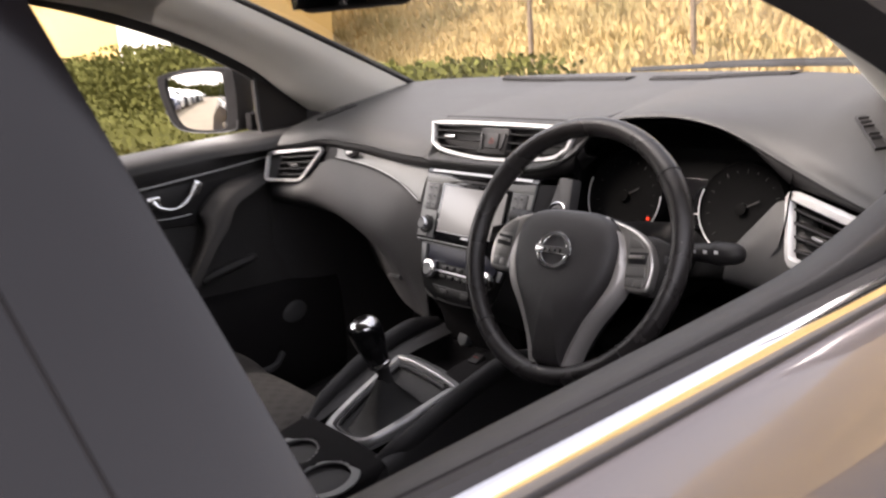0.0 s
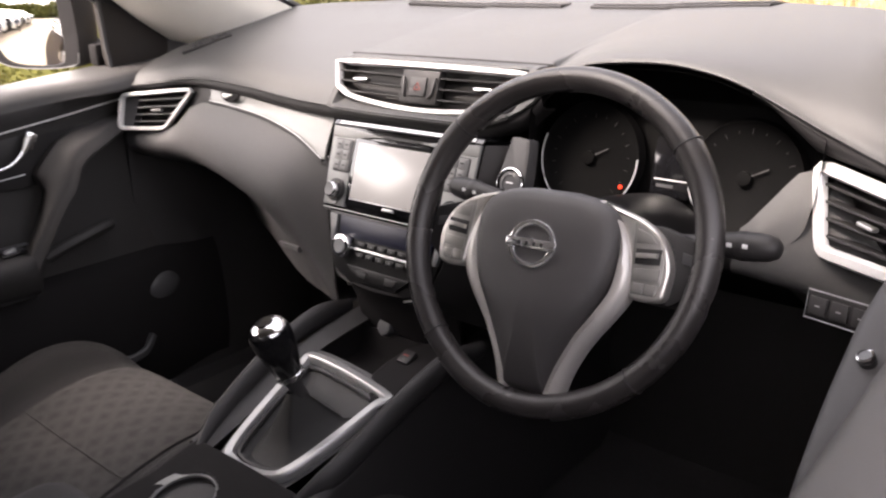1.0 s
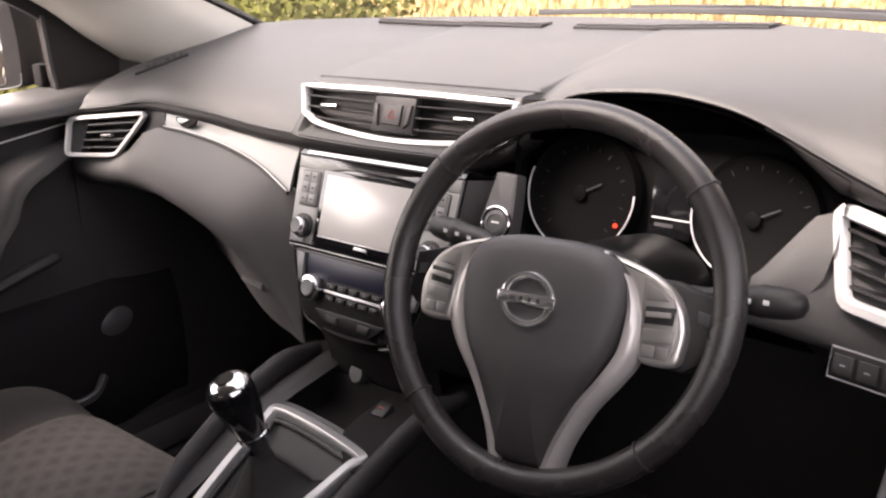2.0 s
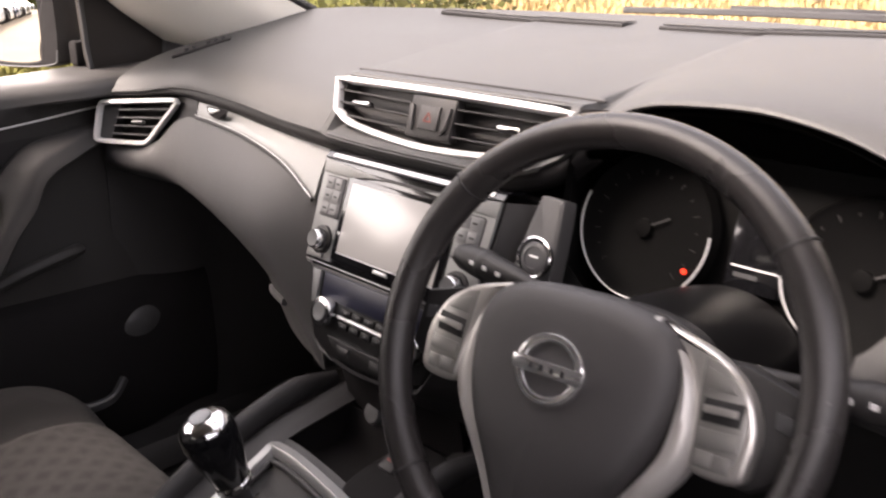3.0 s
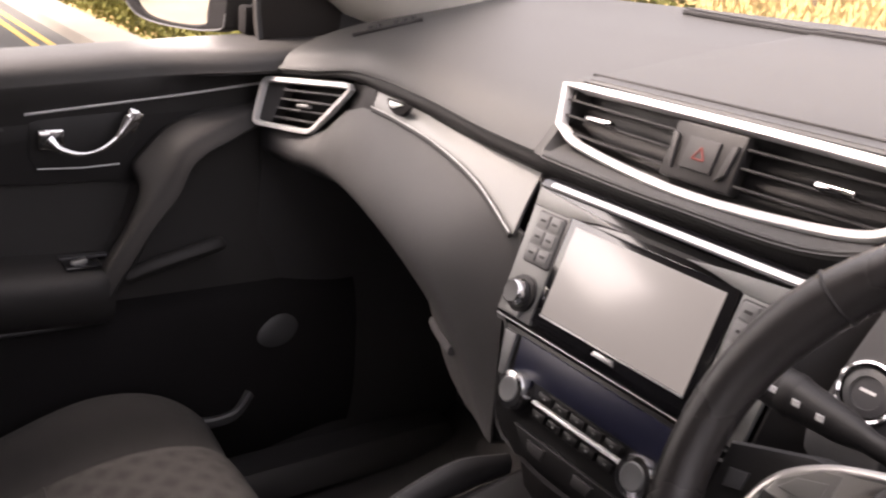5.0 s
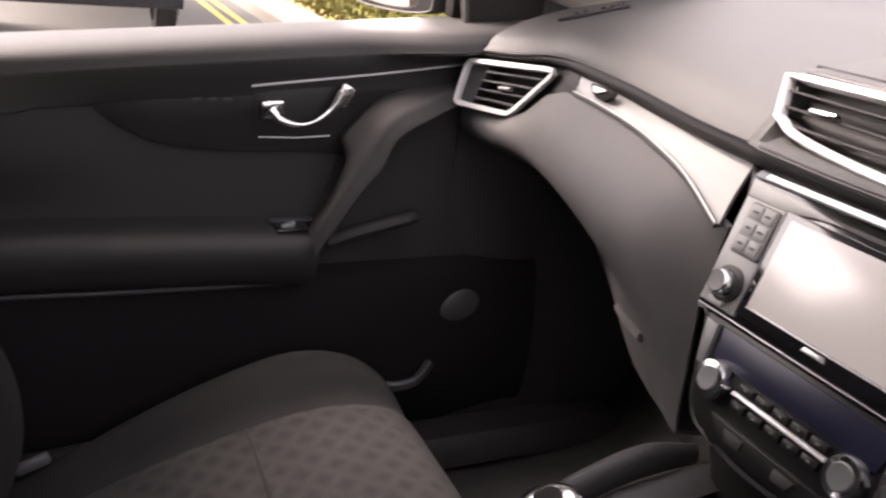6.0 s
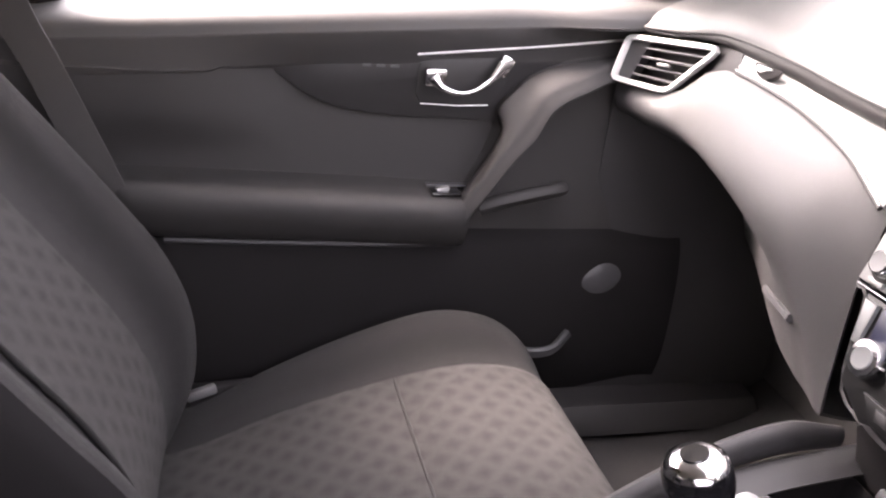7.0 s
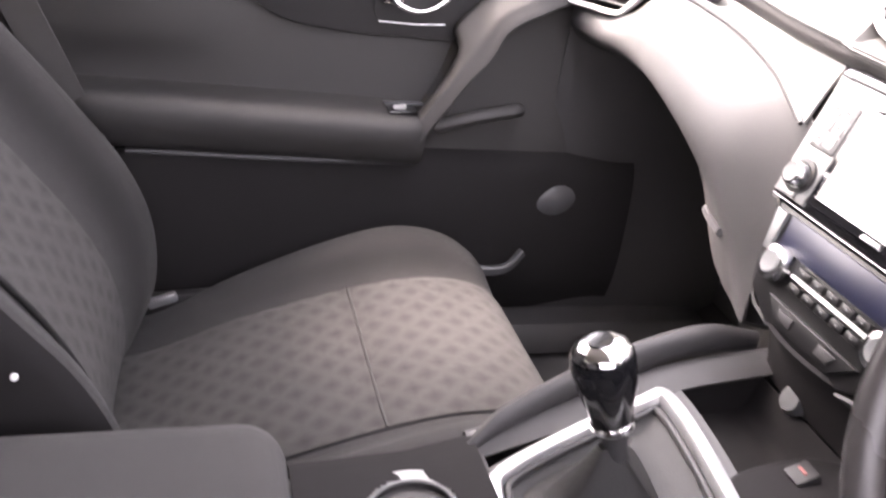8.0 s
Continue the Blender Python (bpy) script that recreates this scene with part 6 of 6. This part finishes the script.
def wing_mirror(s):
    wmirror = thing("wing_mirror", "black-backed wing mirror with a bright rounded glass", "wing mirror", "wing mirrors", at=(s * 0.95, 0.05, 1.08))
    outline = 0.94 * spline([(-0.105, 0.052), (-0.085, 0.068), (0.0, 0.076), (0.080, 0.074), (0.094, 0.055), (0.094, -0.040), (0.078, -0.064), (-0.01, -0.066), (-0.066, -0.050), (-0.094, 0.0)], 40, True)
    if s > 0:
        outline = outline * [-1, 1]
    f = plane_frame((s * 0.905, -0.085, 1.132), (0.874, -s * 0.485, 0), (-s * 0.485, -0.874, 0.0))
    shell = np.array([(x * (1.28 if x * s < 0 else 1.0), y * 1.07) for x, y in outline])
    outline = outline * [0.90, 1.06] - [s * 0.0090, 0]
    lip = [[f @ Vector((x * k, y * k, h)) for x, y in outline] for k, h in ((0.95, -0.004), (1.0, 0.004))]
    ring = np.array(lip + [[f @ Vector((x * k, y * k, h)) for x, y in shell] for k, h in ((1.0, 0.004), (1.05, 0.003), (1.09, -0.02), (1.05, -0.06), (0.85, -0.10), (0.4, -0.125), (0.02, -0.13))])
    part("housing", sheet(ring, round_v=True), MATTE, wmirror, "black mirror housing")
    low = [f @ Vector((x * 1.045, y * 1.045, 0.0035)) for x, y in shell[20:36]]
    part("edge_line", sweep(low, oval(0.0012, 0.0014, 8), up=tuple(f.to_3x3() @ Vector((0, 0, 1)))), BUTTON, wmirror, "grey line along the lower edge")
    bowl = [[f @ Vector((x * k, y * k, (0.0045 - (x * x + y * y) * k * k) / 2.6)) for x, y in outline] for k in (0.965, 0.88, 0.78, 0.66, 0.54, 0.42, 0.30, 0.18, 0.02)]
    gl = sheet(np.array(bowl), round_v=True)
    bmesh.ops.recalc_face_normals(gl, faces=gl.faces)
    part("mirror_glass", gl, MIRROR, wmirror, "bright mirror glass")
    part("arm", loft([[(s * 0.75 + s * dx, 0.062 - 0.03 * max(0, dx) / 0.16 + py * k, 1.085 + pz * k) for py, pz in oval(0.055, 0.028, 10)] for dx, k in ((-0.01, 1.0), (0.06, 0.9), (0.12, 0.8), (0.16, 0.6))], 8, 20, round_v=True), BLACK, wmirror)
    part("mount", rbox(0.03, 0.036, 0.040, 0.006, pose(s * 0.775, 0.001, 1.086)), MATTE, wmirror, "dark mirror mount")
    return wmirror


# wiper parked at the foot of the windscreen
wiper = thing("wiper", "black windscreen wiper parked at the foot of the glass", "wiper", at=(0.2, 0.55, 1.14))
path = [(x, glass_foot(x) + 0.055 + 0.02 * (x - 0.1), 1.168 + 0.006 * math.sin(3 * x)) for x in np.linspace(-0.12, 0.50, 16)]
part("blade", sweep(path, strip(0.008, 0.010)), RUBBER, wiper)
part("arm", sweep([(x, y + 0.016, z + 0.006) for x, y, z in path[4:]], strip(0.006, 0.006)), BLACK, wiper, "slim dark wiper arm")
wing_mirror(-1)
wing_mirror(1)

# ---- outside ----
def leaf_material(name, colour, spread, other=None):
    m = bpy.data.materials.new(name)
    m.use_nodes = True
    n, l = m.node_tree.nodes, m.node_tree.links
    b = n["Principled BSDF"]
    geo, ramp = n.new("ShaderNodeNewGeometry"), n.new("ShaderNodeValToRGB")
    ramp.color_ramp.elements[0].color = (*[c * (1 - spread) for c in colour], 1)
    ramp.color_ramp.elements[1].color = (*[c * (1 + spread) for c in colour], 1)
    l.new(geo.outputs["Random Per Island"], ramp.inputs[0])
    l.new(ramp.outputs[0], b.inputs["Base Color"])
    if other:
        where, noise, step, mix = n.new("ShaderNodeTexCoord"), n.new("ShaderNodeTexNoise"), n.new("ShaderNodeMapRange"), n.new("ShaderNodeMix")
        noise.inputs["Scale"].default_value, noise.inputs["Detail"].default_value = 0.55, 4
        l.new(where.outputs["Object"], noise.inputs["Vector"])
        step.inputs["From Min"].default_value, step.inputs["From Max"].default_value = 0.47, 0.62
        l.new(noise.outputs["Fac"], step.inputs["Value"])
        mix.data_type = "RGBA"
        l.new(step.outputs[0], mix.inputs["Factor"])
        l.new(ramp.outputs[0], mix.inputs["A"])
        mix.inputs["B"].default_value = (*other, 1)
        l.new(mix.outputs["Result"], b.inputs["Base Color"])
    b.inputs["Roughness"].default_value = 0.95
    b.inputs["Specular IOR Level"].default_value = 0.1
    b.inputs["Subsurface Weight"].default_value = 0.0
    return m


ASPHALT = material("asphalt", (0.070, 0.066, 0.062), 0.85, grain=60, bump=0.5, spread=0.25, patch=0.6)
KERB = material("kerb_stone", (0.20, 0.18, 0.155), 0.85, grain=80, bump=0.5, spread=0.2, patch=1.5)
YELLOW = material("yellow_line", (0.55, 0.36, 0.06), 0.7, grain=90, bump=0.3, spread=0.25, patch=4)
EARTH = material("dry_bank", (0.36, 0.25, 0.10), 0.95, grain=14, bump=0.8, spread=0.4, patch=1.2)
RENDER = material("cream_render", (0.54, 0.37, 0.14), 0.85, grain=20, bump=0.2, spread=0.08, patch=0.6)
WHITEWALL = material("white_wall", (0.80, 0.79, 0.76), 0.8, grain=20, bump=0.2, spread=0.06)
HEDGE = leaf_material("hedge_leaf", (0.100, 0.100, 0.028), 0.30)
BUSH = leaf_material("bush_leaf", (0.12, 0.115, 0.035), 0.35)
STRAW = leaf_material("dry_grass", (0.42, 0.320, 0.155), 0.08, (0.31, 0.250, 0.115))
BARK = material("bark", (0.17, 0.125, 0.085), 0.9, grain=40, bump=0.8, spread=0.4)

gx0 = [[(x, y, 0.0) for y in np.linspace(-300, 300, 31)] for x in np.linspace(-300, 300, 31)]
tagged(new("ground", finish("ground", sheet(np.array(gx0)[:, ::1]), ASPHALT)), "grey asphalt ground of a car park and lane", "ground", kind="structure")
GRAVEL = material("pale_gravel", (0.17, 0.135, 0.09), 0.95, grain=40, bump=0.6, spread=0.25, patch=0.8)
yard = [[(x, y, 0.006) for y in np.linspace(-70, -4.0, 12)] for x in np.linspace(-40, -0.6, 12)]
tagged(new("pavement", finish("pavement", sheet(np.array(yard)), GRAVEL)), "pale sandy gravel of the car park", "car park", kind="structure")
rng = random.Random(7)


def blades(name, where, size, mat, label, category, upright=False, core=None):
    """Many small leaves or blades in one object."""
    bm = core or bmesh.new()
    for p, k in where:
        d = Vector((rng.gauss(0, 1), rng.gauss(0, 1), rng.gauss(0, 1)))
        if upright:
            d = Vector((rng.gauss(0, 0.25), rng.gauss(0, 0.25), 1.0))
        d.normalize()
        w = d.cross(Vector((rng.gauss(0, 1), rng.gauss(0, 1), 0.1))).normalized()
        L, W = size * k * rng.uniform(0.6, 1.3), size * k * (0.13 if upright else 0.42)
        a, b = Vector(p), Vector(p) + d * L
        m = a.lerp(b, 0.5)
        bend = w.cross(d) * W * 0.4
        bm.faces.new([bm.verts.new(a), bm.verts.new(m + w * W + bend), bm.verts.new(b), bm.verts.new(m - w * W + bend)])
    return solid(name, bm, mat, label, category, "stuff", angle=180)


# verge on the far side of the lane: kerb, planting and hedge
kerb = [[(x, 1.52, 0.0), (x, 1.54, 0.11), (x, 1.66, 0.12), (x, 2.05, 0.125)] for x in np.linspace(-40, -3.2, 24)]
tagged(new("kerb", finish("kerb", sheet(np.array(kerb)), KERB)), "pale concrete kerb and path edging the lane", "kerb", kind="structure")
tagged(new("verge", finish("verge", sheet(np.array([[(x, y, 0.06 + 0.10 * min(1, (y - 2.0))) for y in np.linspace(2.0, 6, 9)] for x in np.linspace(-40, -2.5, 30)])), EARTH)), "bare earth verge under the hedge", "verge", kind="structure")
for k in (0, 1):
    y0 = 1.06 + 0.17 * k
    line = [[(x, y0, 0.004), (x, y0 + 0.075, 0.004)] for x in np.linspace(-40, -3, 30)]
    tagged(new("road_line", finish("road_line", sheet(np.array(line)[:, ::-1], 0.003), YELLOW)), "worn yellow line painted along the lane", "road marking", "double yellow lines", "structure")
spots = []
for i in range(90000):
    x = rng.uniform(-26, -2.9)
    y = rng.uniform(2.25, 3.6)
    top = 1.12 + 0.25 * math.sin(x * 0.9) * math.sin(x * 0.37 + 1) + 0.05 * abs(x + 3) ** 0.5
    z = 0.15 + (top - 0.15) * rng.random() ** 0.6
    if y < 2.5 and z > top * 0.8 and rng.random() < 0.6:
        continue
    spots.append(((x, y, z), 1))
blades("hedge", spots, 0.055, HEDGE, "dense olive green hedge along the lane", "hedge", core=loft([[(x, 2.42, 0.1), (x, 2.40, 0.5), (x, 2.46, 0.88 + 0.2 * math.sin(x * 0.9)), (x, 3.2, 0.95 + 0.2 * math.sin(x * 0.9)), (x, 3.6, 0.1)] for x in np.linspace(-26, -3.0, 40)], 120, 16))
spots = [((rng.uniform(-26, -3), rng.uniform(2.05, 2.4), rng.uniform(0.1, 0.40)), 1) for i in range(6000)]
blades("ground_cover", spots, 0.06, BUSH, "low yellowish green planting by the kerb", "plants")

# bank of dry grass beyond the bonnet
bank = [[(x, y, 0.0 + max(0, (y - 7.5)) * 0.55 + 0.25 * math.sin(x * 0.7) * (y > 7.5)) for y in (6.8, 7.5, 8.5, 10, 12, 15, 20)] for x in np.linspace(-45, 30, 60)]
tagged(new("bank", finish("bank", sheet(np.array(bank)[::-1]), EARTH)), "steep bank of dry ochre earth and grass", "bank", kind="structure")
spots = []
for i in range(130000):
    x, y = rng.uniform(-34, 18), 7.2 + 9.5 * rng.random() ** 1.5
    spots.append(((x, y, max(0, (y - 7.5)) * 0.55 + 0.25 * math.sin(x * 0.7) - 0.05), 1 + (y - 7) * 0.06))
blades("dry_grass", spots, 0.17, STRAW, "tall dry straw-coloured grass on the bank", "grass", True)
for i in range(16):
    x, y = rng.uniform(-30, 10), rng.uniform(8, 10)
    z = (y - 7.5) * 0.55
    h = rng.uniform(1.8, 3.6)
    sap = thing("sapling", "bare thin dark-stemmed sapling on the dry bank", "tree", "saplings", at=(x, y, z))
    lean = rng.uniform(-0.25, 0.25)
    trunk = spline([(x, y, z - 0.1), (x + lean * 0.3, y, z + h * 0.35), (x + lean, y + 0.1, z + h * 0.7), (x + lean * 1.2, y, z + h)], 14)
    part("trunk", sweep(trunk, oval(0.05, 0.05, 8), up=(1, 0, 0), scale=np.linspace(1, 0.25, 14)), BARK, sap)
    for k in range(5):
        b0 = trunk[4 + 2 * k - (k > 3)]
        dx, dz = rng.uniform(-0.9, 0.9), rng.uniform(0.4, 1.0)
        part("limb", sweep(spline([b0, b0 + [dx * 0.5, 0.1, dz * 0.4], b0 + [dx, 0.15, dz]], 8), oval(0.022, 0.022, 6), up=(0, 1, 0), scale=np.linspace(1, 0.3, 8)), BARK, sap)


# cream building beyond the hedge
def building(name, x, y, w, d, h, label):
    bd = thing(name, label, "building", at=(x, y, 0))
    part("wall", rbox(w, d, h, 0.02, pose(x, y, h / 2)), RENDER, bd)
    part("gable", rbox(w * 0.22, 0.12, h * 0.9, 0.02, pose(x + w * 0.31, y - d / 2 - 0.05, h * 0.45)), WHITEWALL, bd, "white end section")
    bm = bmesh.new()
    v = [bm.verts.new(p) for p in ((x - w / 2 - 0.3, y - d / 2 - 0.4, h), (x + w / 2 + 0.3, y - d / 2 - 0.4, h), (x + w / 2 + 0.3, y, h + d * 0.35), (x - w / 2 - 0.3, y, h + d * 0.35), (x + w / 2 + 0.3, y + d / 2 + 0.4, h), (x - w / 2 - 0.3, y + d / 2 + 0.4, h))]
    bm.faces.new([v[0], v[1], v[2], v[3]])
    bm.faces.new([v[3], v[2], v[4], v[5]])
    part("roof", bm, material("roof_tile", (0.14, 0.09, 0.07), 0.85, grain=30, bump=0.6), bd)
    for i in range(3):
        px = x - w * 0.40 + i * w * 0.20
        win = part("window", rbox(1.1, 0.06, 1.2, 0.01, pose(px, y - d / 2 - 0.02, 3.7)), DARKGLASS, bd)
        part("sill", rbox(1.3, 0.16, 0.06, 0.01, pose(px, y - d / 2 - 0.06, 3.06)), WHITEWALL, win)
    return bd


building("house", -21.5, 7.4, 15.0, 2.6, 5.2, "cream rendered house with a white end behind the hedge")


# vehicles
def parked_car(x, y, turn, colour, label, tall=1.5):
    name = "parked_car"
    body_mat = material("car_paint_%d" % int(1000 * (x + 50)), colour, 0.25, metal=0.2, grain=3000, bump=0.0, coat=0.8, spread=0.03)
    car = thing(name, label, "car", "parked cars", at=(x, y, 0))
    m = pose(x, y, 0, 0, 0, turn)
    prof = [(-2.1, 0.30), (-2.15, 0.60), (-2.05, 0.88), (-1.75, 0.98), (-1.15, 0.62 * tall), (-0.95, 0.97 * tall), (0.7, 0.97 * tall), (1.45, 0.72 * tall), (1.75, 0.66 * tall), (2.0, 0.62 * tall), (2.1, 0.5), (2.05, 0.30)]
    rows = []
    for w in (-0.86, -0.82, -0.4, 0.0, 0.4, 0.82, 0.86):
        k = 1 - 0.06 * (abs(w) > 0.81) - 0.10 * (abs(w) > 0.85)
        rows.append([(px * (1 - 0.02 * (abs(w) > 0.8)), w * (1 - 0.16 * max(0, (pz - 0.95) / 0.6)), lerp(0.3, pz, k)) for px, pz in prof])
    b = loft(rows, 24, 60)
    b.transform(m)
    part("body", b, body_mat, car)
    for s in (-1, 1):
        g = prism([(-1.0, 0.98), (-0.85, 1.36), (0.55, 1.36), (1.25, 1.0)], 0.02, m @ pose(0, s * 0.84 * 0.90, 0) @ pose(0, 0, 0, 90 - s * 10, 0, 0), 0.004)
        part("side_window", g, DARKGLASS, car)
        for wx in (-1.3, 1.3):
            wheel_p = part("wheel", lathe([(0.0, -0.10), (0.24, -0.10), (0.31, -0.08), (0.325, 0.0), (0.31, 0.09), (0.22, 0.10)], m @ pose(wx, s * 0.78, 0.325, 90, 0, 0), 24), RUBBER, car)
            part("hub", lathe([(0.20, 0.0), (0.19, 0.02), (0.0, 0.03)], m @ pose(wx, s * 0.88, 0.325, -90 * s, 0, 0), 20), SATIN, wheel_p)
        part("lamp", rbox(0.05, 0.30, 0.14, 0.02, m @ pose(2.02, s * 0.62, 0.72)), WHITEINK, car)
        part("tail_lamp", rbox(0.05, 0.22, 0.22, 0.02, m @ pose(-2.10, s * 0.66, 0.80)), HAZARD, car)
    part("rear_window", rbox(0.02, 1.15, 0.40, 0.01, m @ pose(-1.48, 0, 1.22, 0, 32, 0)), DARKGLASS, car)
    part("windscreen", rbox(0.02, 1.20, 0.60, 0.01, m @ pose(1.15, 0, 1.24, 0, -58, 0)), DARKGLASS, car)
    return car


parked_car(-9.25, -0.42, 0, (0.02, 0.02, 0.025), "black parked car beside the lane", 1.55)
# a row of cars parked side by side, facing the sandy yard
ROW = (("silver", (0.55, 0.55, 0.56)), ("dark blue", (0.03, 0.05, 0.15)), ("white", (0.80, 0.80, 0.79)), ("white", (0.78, 0.78, 0.77)), ("dark blue", (0.025, 0.04, 0.12)), ("silver", (0.50, 0.50, 0.51)), ("white", (0.80, 0.80, 0.79)), ("dark grey", (0.06, 0.06, 0.065)), ("white", (0.78, 0.78, 0.77)), ("silver", (0.52, 0.52, 0.53)))
for i, (colour_name, colour) in enumerate(ROW):
    parked_car(-6.30 + 0.12 * math.sin(i * 2.3) + 0.05 * i, -10.4 - 2.55 * i, math.sin(i * 1.7), colour, colour_name + " parked car in a row facing the yard")
# woods at the far end of the car park
spots = []
for i in range(9000):
    x = rng.uniform(-60, 40)
    top = 3.2 + 0.8 * math.sin(x * 0.21) + 0.5 * math.sin(x * 0.63)
    spots.append(((x, rng.uniform(-66, -60), top * rng.random() ** 0.7), 1))
blades("far_woods", spots, 1.1, HEDGE, "far dull green woods behind the car park", "woods")
